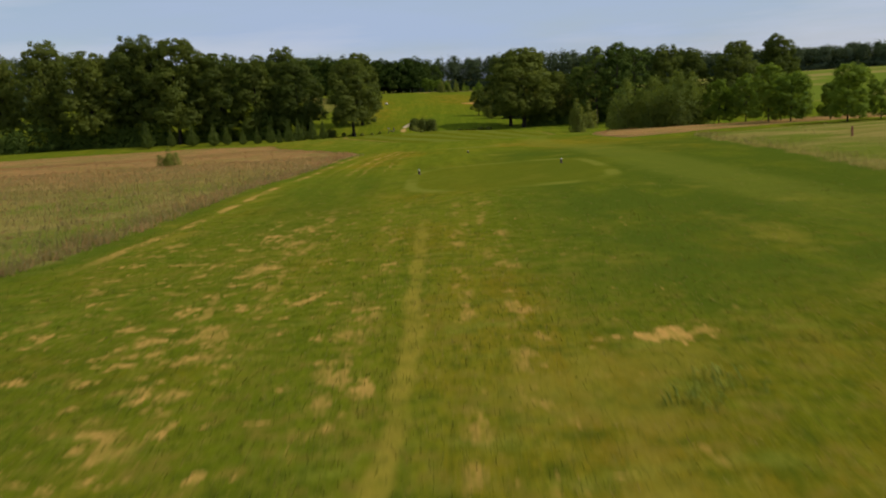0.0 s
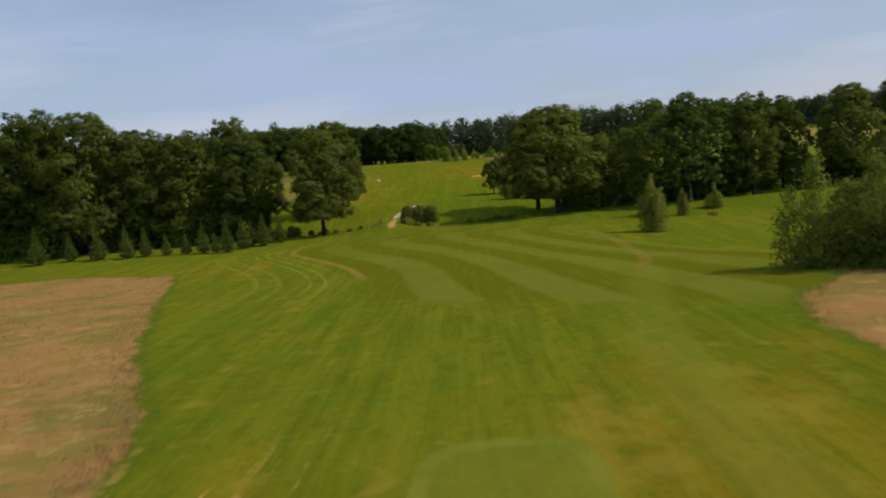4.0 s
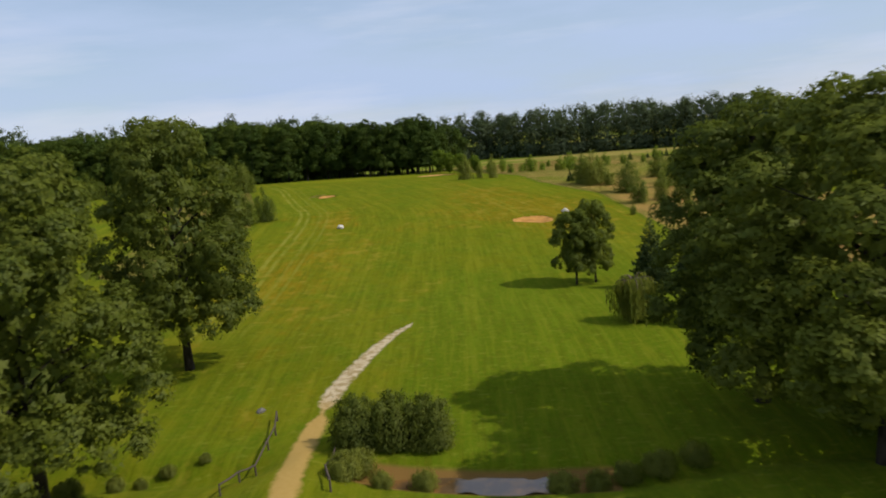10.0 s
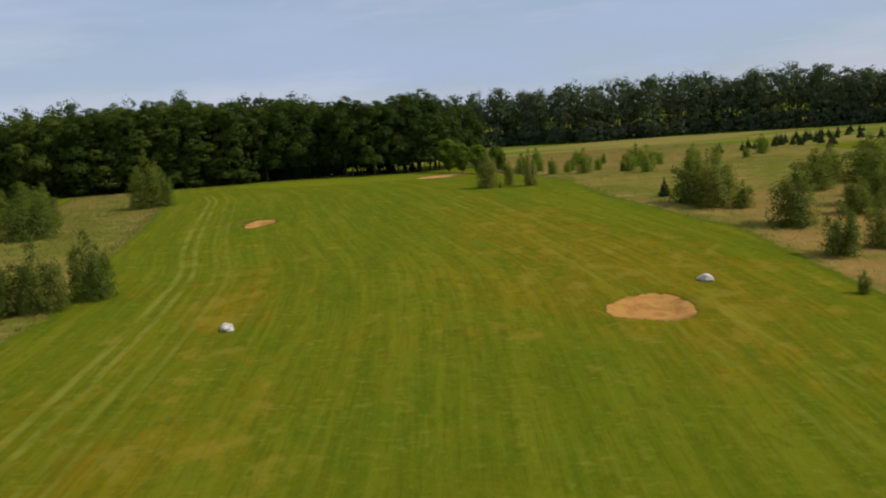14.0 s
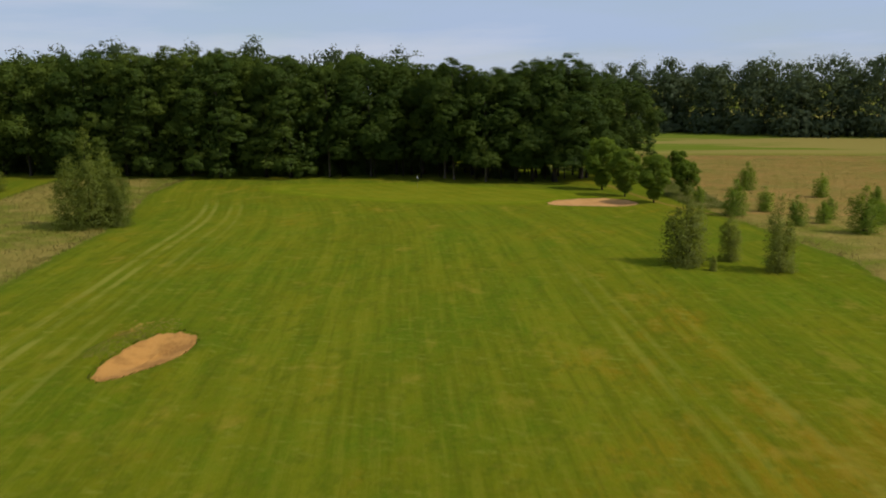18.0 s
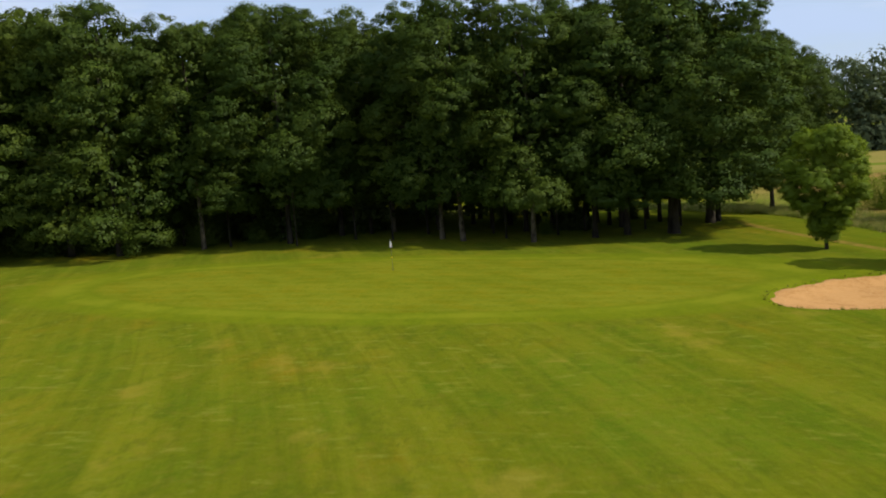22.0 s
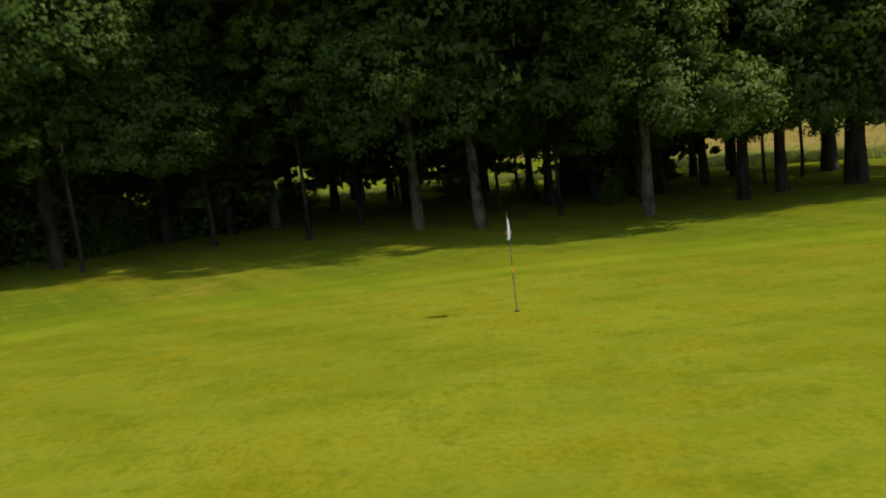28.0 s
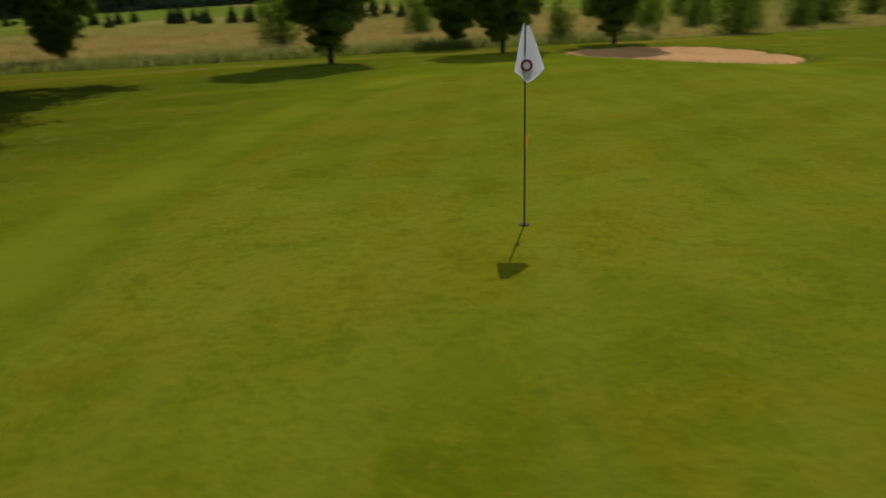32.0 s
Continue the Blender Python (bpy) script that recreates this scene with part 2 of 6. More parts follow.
def polygon_distance(x, y, pts):
    """Signed distance to a closed outline, positive inside."""
    best, inside = np.full(x.shape, 1e9), np.zeros(x.shape, bool)
    for (ax, ay), (bx, by) in zip(pts, pts[1:] + pts[:1]):
        dx, dy = bx - ax, by - ay
        u = np.clip(((x - ax) * dx + (y - ay) * dy) / (dx * dx + dy * dy), 0, 1)
        best = np.minimum(best, np.hypot(x - ax - u * dx, y - ay - u * dy))
        if dy:
            cross = (ay > y) != (by > y)
            inside ^= cross & (x < dx * (y - ay) / dy + ax)
    return np.where(inside, best, -best)


def line_distance(x, y, pts):
    best = np.full(x.shape, 1e9)
    for (ax, ay), (bx, by) in zip(pts, pts[1:]):
        dx, dy = bx - ax, by - ay
        u = np.clip(((x - ax) * dx + (y - ay) * dy) / (dx * dx + dy * dy), 0, 1)
        best = np.minimum(best, np.hypot(x - ax - u * dx, y - ay - u * dy))
    return best


def oval_distance(x, y, cx, cy, rx, ry, turn, lobes=0.12, seed=1):
    """About the distance to a wobbly oval, positive inside."""
    c, s = math.cos(radians(turn)), math.sin(radians(turn))
    u, v = ((x - cx) * c + (y - cy) * s) / rx, ((y - cy) * c - (x - cx) * s) / ry
    a, q = np.arctan2(v, u), np.hypot(u, v)
    edge = 1 + lobes * (np.sin(2 * a + seed) * 0.6 + np.sin(3 * a + 2.1 * seed) * 0.5)
    return (edge - q) * min(rx, ry)


def box_distance(x, y, cx, cy, rx, ry):
    """About the distance to the edge of a box with rounded corners, positive inside."""
    return (1 - (np.abs((x - cx) / rx) ** 4 + np.abs((y - cy) / ry) ** 4) ** 0.25) * min(rx, ry)


# the sand bunkers: middle, half sizes, turn, seed
BUNKERS = [(13.1, 386.4, 3.5, 5.2, -25, 1.3), (-36.6, 444.4, 2.15, 5.4, 4, 0.4), (-9.7, 522.7, 6.3, 4.6, 20, 2.2)]
GREEN = (-37.0, 528.8, 21.5, 9.0, -2)
STREAM = [(-110, 281), (-70, 280), (-40, 279), (-25, 279), (-13, 278), (-5, 276.3), (2, 274.6), (10, 274), (22, 276), (45, 274), (90, 270)]


def height(x, y):
    x, y = np.asarray(x, float), np.asarray(y, float)
    xs = 90 * np.tanh(x / 90)
    z = spline(y, KY, KZ) + np.where(x < 0, spline(y, KY, KL), spline(y, KY, KR)) * xs
    z = z + 1.3 * np.exp(-(((x + 12.5) / 4.5) ** 2) - ((y - 273) / 9.0) ** 2)
    z = z + 0.10 * wave(x, y, 31, 3) + 0.04 * wave(x, y, 9, 4)
    far = np.clip((np.hypot(x, y - 300) - 420) / 600, 0, 1)
    z = z * (1 - far) + far * (14 + 7 * wave(x, y, 700, 5))
    # the stream's bed, broken by the crossing of the path
    bed = np.exp(-((line_distance(x, y, STREAM) / 1.9) ** 2)) * (1 - np.exp(-(((x + 12.6) / 2.4) ** 2)))
    z = z - 0.95 * bed
    for cx, cy, rx, ry, turn, seed in BUNKERS:
        d = oval_distance(x, y, cx, cy, rx, ry, turn, 0.16, seed)
        deep = 0.3 if cy > 500 else 0.6
        z = z - deep * np.clip((d + 0.2) / 2.2, 0, 1) + 0.4 * deep * np.exp(-(((d + 1.1) / 0.9) ** 2))
    return z


def ground_at(x, y):
    return float(height(np.array([x]), np.array([y]))[0])


def lines_between(parts):
    out = []
    for a, b, n in parts:
        out.append(np.linspace(a, b, n, endpoint=False))
    return np.append(np.concatenate(out), parts[-1][1])


def mesh_from(name, verts, faces, material=None, smooth=True):
    """A mesh from arrays: faces all have the same number of corners."""
    me = bpy.data.meshes.new(name)
    verts, faces = np.asarray(verts, np.float32), np.asarray(faces, np.int32)
    k = faces.shape[1]
    me.vertices.add(len(verts))
    me.vertices.foreach_set("co", verts.ravel())
    me.loops.add(faces.size)
    me.loops.foreach_set("vertex_index", faces.ravel())
    me.polygons.add(len(faces))
    me.polygons.foreach_set("loop_start", np.arange(0, faces.size, k, dtype=np.int32))
    me.polygons.foreach_set("use_smooth", np.full(len(faces), smooth))
    me.update(calc_edges=True)
    me.validate()
    if material:
        me.materials.append(material)
    return me


def part(name, data, material, parent, label=""):
    """Links a bmesh or a mesh as one mesh object under a thing or part."""
    if isinstance(data, bmesh.types.BMesh):
        me = bpy.data.meshes.new(name)
        data.to_mesh(me)
        data.free()
        data = me
    if material and not data.materials:
        data.materials.append(material)
    ob = new(name, data)
    ob.parent = parent
    return tagged(ob, label=label)


def sheet(name, xs, ys, material, zfun):
    X, Y = np.meshgrid(xs, ys)
    x, y = X.ravel(), Y.ravel()
    n = len(xs)
    i = (np.arange(len(ys) - 1)[:, None] * n + np.arange(n - 1)[None]).ravel()
    me = mesh_from(name, np.stack([x, y, zfun(x, y)], 1), np.stack([i, i + 1, i + n + 1, i + n], 1), material)
    return me, x, y


# outlines of the uncut meadows
MEADOW_START = [(-14.5, 18), (-12, 28), (-10.9, 37), (-10.4, 46), (-9.4, 54), (-8.9, 62), (-9.2, 80), (-10, 98), (-11, 107), (-12.2, 114), (-15.2, 123), (-21, 137), (-31, 170), (-40, 203), (-60, 215), (-110, 225), (-260, 240), (-260, 10)]
MEADOW_RIGHT = [(16, 30), (17, 50), (19, 65), (24, 83), (30, 97), (45, 103), (140, 100), (140, 20)]
MEADOW_HEDGE = [(21.5, 104), (21.5, 124), (23.5, 131), (31, 140), (45, 139), (140, 150), (140, 112), (45, 112), (30, 108)]
MEADOW_FAR = [(60, 338), (45, 342), (39, 357), (36.5, 367), (34, 399), (31, 421), (26, 432), (20, 455), (16, 485), (12, 500), (6.5, 517), (2.5, 529), (0.5, 540), (-1, 552), (-4, 566), (-10, 600), (-12, 640), (75, 640), (80, 560), (88, 480), (80, 420), (75, 350)]
MEADOW_LEFT = [(-50, 345), (-46, 355), (-43, 388), (-48.6, 411), (-54, 436), (-62, 465), (-68, 487), (-81, 519), (-85, 540), (-110, 540), (-100, 500), (-95, 450), (-66, 416), (-61, 387), (-58, 350)]
PATH_LINE = [(-12.3, 267.9), (-13.0, 280), (-12.9, 287), (-12.4, 293), (-10.6, 301), (-8.2, 309.5), (-6.5, 315)]
TRACK_LEFT = [(-8.0, 168), (-8.5, 173), (-10.4, 182), (-12.4, 189), (-15.2, 196), (-20.7, 207), (-24, 213.5), (-24.7, 217), (-23.5, 225), (-21.7, 240), (-16, 258)]
PATH_FAR = [(9, 508), (3.4, 518.2), (0.5, 523.3), (-3.2, 532), (-6.4, 541), (-10.7, 561)]
TRACK_RIGHT = [(20, 158), (22.5, 170), (24.8, 187), (25.2, 201), (24.7, 208), (22, 222)]


def ground_material():
    g = Graph("golf_course_grass")
    px, py = g.axis(g.pos, 0), g.axis(g.pos, 1)
    lx = g.attr("lane")
    along = g.vector(lx, g.math("MULTIPLY", py, 0.05))
    fine, mid, big = g.noise(9, 5, 0.7), g.noise(1.3, 6, 0.68), g.noise(0.09, 4, 0.6)
    lane_wide, lane_thin = g.noise(0.42, 3, 0.5, (1, 1, 1), 3.0, 0, along), g.noise(1.7, 4, 0.6, (1, 1, 1), 9.0, 0, along)
    patch = g.noise(0.32, 4, 0.6, (1, 0.75, 1), 11.0)
    # rough-cut turf, from lush to sun-burnt
    dry = g.math("ADD", g.attr("dry"), g.math("MULTIPLY", g.math("SUBTRACT", big, 0.5), 1.6))
    dry = g.math("ADD", dry, g.math("MULTIPLY", g.math("SUBTRACT", lane_wide, 0.5), 0.7))
    dry = g.math("ADD", dry, g.math("MULTIPLY", g.math("SUBTRACT", g.noise(0.45, 5, 0.65, (1, 0.6, 1), 21.0), 0.5), 1.1))
    turf = g.mix(g.step(dry, 0.0, 0.55), (0.078, 0.126, 0.004), (0.120, 0.130, 0.004))
    turf = g.mix(g.step(dry, 0.5, 1.0), turf, (0.198, 0.121, 0.005))
    lanes = g.step(py, 480.0, 500.0, 1.0, 0.75)
    turf = g.mix(g.step(lane_wide, 0.40, 0.60, 0.35, 0.0), turf, (0.070, 0.092, 0.003))
    turf = g.mix(g.step(lane_wide, 0.50, 0.64, 0.0, 0.4), turf, (0.158, 0.166, 0.008))
    turf = g.mix(g.step(mid, 0.40, 0.74, 0.0, 0.40), turf, (0.140, 0.148, 0.006))
    turf = g.mix(g.math("MULTIPLY", g.step(lane_thin, 0.50, 0.68, 0.0, 0.48), lanes), turf, (0.168, 0.168, 0.010))
    turf = g.mix(g.math("MULTIPLY", g.step(lane_thin, 0.50, 0.32, 0.0, 0.52), lanes), turf, (0.070, 0.084, 0.003))
    turf = g.mix(g.step(g.noise(0.8, 6, 0.7, (1, 0.5, 1), 27.0), 0.50, 0.66, 0.0, 0.62), turf, (0.068, 0.090, 0.004))
    turf = g.mix(g.step(g.noise(1.1, 5, 0.65, (0.6, 1.6, 1), 33.0), 0.56, 0.68, 0.0, 0.6), turf, (0.190, 0.195, 0.020))
    coarse = g.step(py, 34.0, 62.0, 1.0, 0.28)
    grain = g.noise(5.5, 6, 0.75, (1, 0.7, 1), 71.0)
    turf = g.mix(g.math("MULTIPLY", g.step(fine, 0.44, 0.62, 0.0, 0.6), coarse), turf, (0.048, 0.062, 0.002))
    turf = g.mix(g.math("MULTIPLY", g.step(grain, 0.50, 0.68, 0.0, 0.6), coarse), turf, (0.205, 0.172, 0.024))
    tuft = g.noise(2.3, 6, 0.72, (0.8, 1.1, 1), 91.0)
    turf = g.mix(g.math("MULTIPLY", g.step(tuft, 0.50, 0.64, 0.0, 0.75), coarse), turf, (0.172, 0.124, 0.016))
    turf = g.mix(g.math("MULTIPLY", g.step(tuft, 0.48, 0.34, 0.0, 0.75), coarse), turf, (0.044, 0.064, 0.003))
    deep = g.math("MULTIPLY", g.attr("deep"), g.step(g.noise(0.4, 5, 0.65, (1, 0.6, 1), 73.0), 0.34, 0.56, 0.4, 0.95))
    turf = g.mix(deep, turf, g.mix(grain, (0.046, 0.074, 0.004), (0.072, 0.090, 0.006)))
    tan = g.mix(mid, (0.30, 0.20, 0.030), (0.24, 0.20, 0.018))
    turf = g.mix(g.step(g.math("ADD", patch, g.math("MULTIPLY", dry, 0.14)), 0.64, 0.78, 0.0, 0.35), turf, tan)
    # mown stripes
    u = g.attr("stripe")
    band = g.step(g.math("ADD", g.math("SINE", g.math("MULTIPLY", u, 6.2832)), g.math("MULTIPLY", g.math("SUBTRACT", mid, 0.5), 1.3)), -0.3, 0.3)
    mown = g.mix(g.math("MULTIPLY", band, g.math("MULTIPLY", g.step(big, 0.3, 0.6, 0.6, 1.0), g.step(py, 196.0, 232.0, 1.0, 0.62))), (0.094, 0.096, 0.003), (0.142, 0.154, 0.018))
    mown = g.mix(g.step(lane_thin, 0.5, 0.68, 0.0, 0.3), mown, (0.170, 0.172, 0.014))
    mown = g.mix(g.step(fine, 0.42, 0.64, 0.0, 0.4), mown, (0.066, 0.074, 0.003))
    mown = g.mix(g.step(mid, 0.48, 0.72, 0.0, 0.28), mown, (0.160, 0.155, 0.012))
    mown = g.mix(g.step(g.noise(0.7, 5, 0.65, (1, 0.5, 1), 41.0), 0.5, 0.7, 0.0, 0.25), mown, (0.150, 0.120, 0.005))
    col = g.mix(g.math("MULTIPLY", g.step(g.attr("stripe_d"), -0.8, 0.8), g.step(py, 240.0, 262.0, 0.88, 0.3)), turf, mown)
    # straw left lying by the tee: scattered tufts, rows, and a trodden line
    bits = g.noise(2.6, 6, 0.66, (0.75, 1.1, 1), 5.0)
    straw = g.step(g.math("ADD", bits, g.math("MULTIPLY", g.attr("straw"), 0.22)), 0.685, 0.73)
    straw = g.math("MULTIPLY", straw, g.step(g.attr("straw"), 0.02, 0.2))
    clods = g.noise(0.85, 5, 0.66, (1.5, 0.85, 1), 15.0)
    clods = g.math("MULTIPLY", g.step(g.math("ADD", clods, g.math("MULTIPLY", g.attr("straw"), 0.17)), 0.675, 0.715), g.step(g.attr("straw"), 0.05, 0.3))
    straw = g.math("MAXIMUM", straw, g.math("MULTIPLY", clods, g.step(py, 28.0, 36.0, 0.9, 0.0)))
    start = g.step(py, 30.0, 36.0, 1.0, 0.0)
    rows = g.math("MULTIPLY", g.ridge(px, 0.4, 0.28), 0.5)
    for at in (-8.4, -4.6, -4.0, -1.5, 1.4):
        rows = g.math("ADD", rows, g.math("MULTIPLY", g.ridge(px, at, 0.5), 0.55))
    rows = g.math("MULTIPLY", rows, start)
    wander = g.math("ADD", px, g.math("MULTIPLY", g.math("SUBTRACT", g.noise(0.35, 4, 0.6), 0.5), 0.8))
    far_rows = g.ridge(wander, -5.4, 0.26)
    for at, wide in ((-6.6, 0.13), (-4.6, 0.16), (-3.4, 0.11)):
        far_rows = g.math("ADD", far_rows, g.math("MULTIPLY", g.ridge(wander, at, wide), 0.75))
    far_rows = g.math("MULTIPLY", far_rows, g.math("MULTIPLY", g.window(py, 46.0, 116.0, 12.0), g.step(g.noise(0.8, 5, 0.65, (1, 0.3, 1), 81.0), 0.44, 0.60, 0.05, 0.8)))
    rows = g.math("MULTIPLY", rows, g.step(g.noise(1.5, 5, 0.68, (1, 0.5, 1), 51.0), 0.53, 0.60))
    edge_line = g.math("MULTIPLY", g.ridge(g.attr("edge_x"), 0.0, 0.36), g.window(py, 24.0, 116.0, 6.0))
    edge_line = g.math("MULTIPLY", edge_line, g.step(g.noise(0.8, 5, 0.65, (1, 0.6, 1), 55.0), 0.46, 0.58, 0.03, 0.85))
    straw = g.math("MAXIMUM", straw, g.math("MAXIMUM", g.math("MAXIMUM", rows, far_rows), edge_line), 0.0, True)
    straw_colour = g.mix(g.step(grain, 0.4, 0.62), (0.56, 0.295, 0.075), (0.32, 0.205, 0.036))
    col = g.mix(g.math("MULTIPLY", straw, 0.95), col, straw_colour)
    trod = g.math("ADD", px, g.math("MULTIPLY", g.math("SUBTRACT", g.noise(0.5, 3), 0.5), 0.7))
    trod = g.math("ADD", trod, g.step(py, 4.0, 13.0, 0.9, 0.0))
    trod_line = g.math("MULTIPLY", g.ridge(trod, -0.55, 0.24), g.step(py, 24.0, 31.0, 1.0, 0.0))
    col = g.mix(g.math("MULTIPLY", trod_line, g.step(mid, 0.35, 0.6, 0.2, 0.75)), col, (0.29, 0.21, 0.025))
    # wheel tracks
    tracks = g.math("ADD", g.ridge(lx, 0.0, 0.55), g.ridge(lx, 1.6, 0.5))
    tracks = g.math("ADD", tracks, g.math("MULTIPLY", g.math("ADD", g.ridge(lx, 4.1, 0.45), g.ridge(lx, 5.7, 0.4)), 0.55))
    tracks = g.math("MULTIPLY", tracks, g.window(py, 305.0, 520.0, 14.0))
    rx = g.attr("right_lane")
    tr2 = g.math("ADD", g.ridge(rx, 0.0, 0.45), g.math("ADD", g.ridge(rx, 1.7, 0.35), g.ridge(rx, 5.9, 0.4)))
    tracks = g.math("ADD", tracks, g.math("MULTIPLY", tr2, g.math("MULTIPLY", g.window(py, 345.0, 486.0, 20.0), 0.42)))
    broad = g.math("MULTIPLY", g.ridge(g.math("ADD", g.attr("broad_x"), g.math("MULTIPLY", g.math("SUBTRACT", mid, 0.5), 2.2)), 0.0, 2.4), g.window(py, 18.0, 165.0, 14.0))
    col = g.mix(g.math("MULTIPLY", broad, 0.38), col, g.mix(mid, (0.140, 0.150, 0.010), (0.190, 0.182, 0.026)))
    tracks = g.math("MULTIPLY", tracks, g.step(g.noise(0.5, 5, 0.65, (1, 0.35, 1), 61.0), 0.36, 0.62, 0.12, 0.8))
    col = g.mix(tracks, col, g.mix(mid, (0.225, 0.215, 0.028), (0.19, 0.190, 0.024)))
    worn = g.math("ADD", g.math("MULTIPLY", g.ridge(g.attr("left_track"), 0.0, 0.75), g.window(py, 166.0, 238.0, 14.0)), g.math("MULTIPLY", g.ridge(g.attr("right_track"), 0.0, 1.1), g.math("MULTIPLY", g.window(py, 150.0, 222.0, 14.0), 0.5)))
    worn = g.math("ADD", worn, g.math("MULTIPLY", g.ridge(g.attr("left_track"), -2.4, 0.5), g.math("MULTIPLY", g.window(py, 176.0, 236.0, 14.0), 0.4)))
    lines = g.math("ADD", g.ridge(g.attr("left_track"), -4.2, 0.34), g.math("ADD", g.ridge(g.attr("left_track"), -5.9, 0.34), g.math("MULTIPLY", g.ridge(g.attr("left_track"), -9.6, 0.5), 0.7)))
    lines = g.math("ADD", lines, g.math("MULTIPLY", g.ridge(g.attr("left_track"), -12.4, 0.6), 0.6))
    lines = g.math("MULTIPLY", lines, g.math("MULTIPLY", g.window(py, 150.0, 236.0, 20.0), g.step(g.noise(0.5, 5, 0.65, (1, 0.4, 1), 63.0), 0.36, 0.6, 0.15, 0.7)))
    col = g.mix(lines, col, g.mix(mid, (0.235, 0.225, 0.030), (0.205, 0.190, 0.024)))
    worn = g.math("ADD", worn, g.math("MULTIPLY", g.ridge(g.attr("far_path"), 0.0, 0.8), g.math("MULTIPLY", g.window(py, 505.0, 562.0, 6.0), 0.8)), 0.0, True)
    worn = g.math("MULTIPLY", worn, g.step(mid, 0.34, 0.62, 0.35, 0.8))
    col = g.mix(worn, col, g.mix(mid, (0.25, 0.135, 0.030), (0.29, 0.17, 0.045)))
    # tees and putting green: close-cut
    fringe = g.mix(g.step(mid, 0.35, 0.65), (0.142, 0.168, 0.004), (0.100, 0.132, 0.003))
    fringe = g.mix(g.step(fine, 0.44, 0.62, 0.0, 0.45), fringe, (0.074, 0.098, 0.003))
    fringe = g.mix(g.step(patch, 0.46, 0.64, 0.0, 0.5), fringe, (0.163, 0.160, 0.006))
    putt = g.mix(g.step(g.noise(0.35, 5, 0.6, (0.5, 1, 1), 2.0), 0.35, 0.65), (0.112, 0.126, 0.003), (0.178, 0.178, 0.009))
    putt = g.mix(g.step(g.noise(0.45, 5, 0.65, (1, 1, 1), 31.0), 0.46, 0.66, 0.0, 0.75), putt, (0.181, 0.148, 0.004))
    putt = g.mix(g.step(g.noise(0.9, 5, 0.65, (1, 1, 1), 37.0), 0.48, 0.7, 0.0, 0.5), putt, (0.082, 0.112, 0.002))
    putt = g.mix(g.step(fine, 0.44, 0.62, 0.0, 0.55), putt, (0.083, 0.100, 0.003))
    putt = g.mix(g.step(g.noise(4.0, 5, 0.7, (1, 1, 1), 39.0), 0.5, 0.66, 0.0, 0.5), putt, (0.201, 0.180, 0.008))
    putt = g.mix(g.step(g.math("SINE", g.math("MULTIPLY", g.attr("mow"), 6.2832)), -0.4, 0.4, 0.0, 0.2), putt, (0.185, 0.200, 0.012))
    cut = g.math("SINE", g.math("ADD", g.math("MULTIPLY", py, 4.6), g.math("ADD", g.math("MULTIPLY", px, 0.5), g.math("MULTIPLY", mid, 1.5))))
    putt = g.mix(g.step(cut, 0.1, 0.9, 0.0, 0.16), putt, (0.200, 0.205, 0.022))
    putt = g.mix(g.step(g.noise(0.75, 5, 0.66, (1, 1, 1), 43.0), 0.55, 0.66, 0.0, 0.3), putt, (0.175, 0.130, 0.004))
    putt = g.mix(g.step(g.noise(1.7, 6, 0.72, (1, 1, 1), 47.0), 0.54, 0.66, 0.0, 0.5), putt, (0.066, 0.092, 0.002))
    putt = g.mix(g.step(g.noise(7.0, 4, 0.7, (1, 1, 1), 49.0), 0.62, 0.70, 0.0, 0.6), putt, (0.215, 0.150, 0.020))
    td = g.math("ADD", g.attr("tee_d"), g.math("MULTIPLY", g.math("SUBTRACT", mid, 0.5), 0.4))
    col = g.mix(g.step(td, -0.3, 0.2, 0.0, 0.62), col, g.mix(g.step(py, 70.0, 80.0), g.mix(mid, (0.086, 0.095, 0.004), (0.118, 0.118, 0.007)), g.mix(mid, (0.110, 0.132, 0.008), (0.150, 0.165, 0.020))))
    rim = g.math("MULTIPLY", g.ridge(td, 0.25, 0.42), g.step(g.noise(0.3, 4, 0.6), 0.42, 0.58, 0.05, 0.6))
    col = g.mix(rim, col, (0.190, 0.185, 0.022))
    gd = g.math("ADD", g.attr("green_d"), g.math("MULTIPLY", g.math("SUBTRACT", mid, 0.5), 0.5))
    col = g.mix(g.step(gd, -3.2, -2.4, 0.0, 0.7), col, fringe)
    collar = g.math("MULTIPLY", g.ridge(gd, -0.9, 0.8), g.step(patch, 0.35, 0.6, 0.05, 0.5))
    col = g.mix(collar, col, (0.190, 0.205, 0.010))
    col = g.mix(g.step(gd, -0.25, 0.25, 0.0, 0.85), col, putt)
    # uncut meadow grass
    md = g.math("ADD", g.attr("meadow_d"), g.math("MULTIPLY", g.math("SUBTRACT", g.noise(0.6, 5, 0.6), 0.5), 2.4))
    hay = g.mix(g.step(g.noise(0.11, 5, 0.65, (0.75, 1, 1), 8.0), 0.38, 0.53), (0.195, 0.135, 0.034), (0.335, 0.160, 0.056))
    hay = g.mix(g.step(g.noise(0.32, 5, 0.65, (0.7, 1, 1), 18.0), 0.50, 0.62, 0.0, 0.5), hay, (0.37, 0.215, 0.066))
    hay = g.mix(g.step(g.noise(0.22, 5, 0.68, (0.7, 1, 1), 28.0), 0.53, 0.64, 0.0, 0.5), hay, (0.150, 0.130, 0.030))
    hay = g.mix(g.step(g.noise(1.4, 5, 0.68, (0.5, 1, 1), 88.0), 0.52, 0.68, 0.0, 0.55), hay, (0.17, 0.115, 0.040))
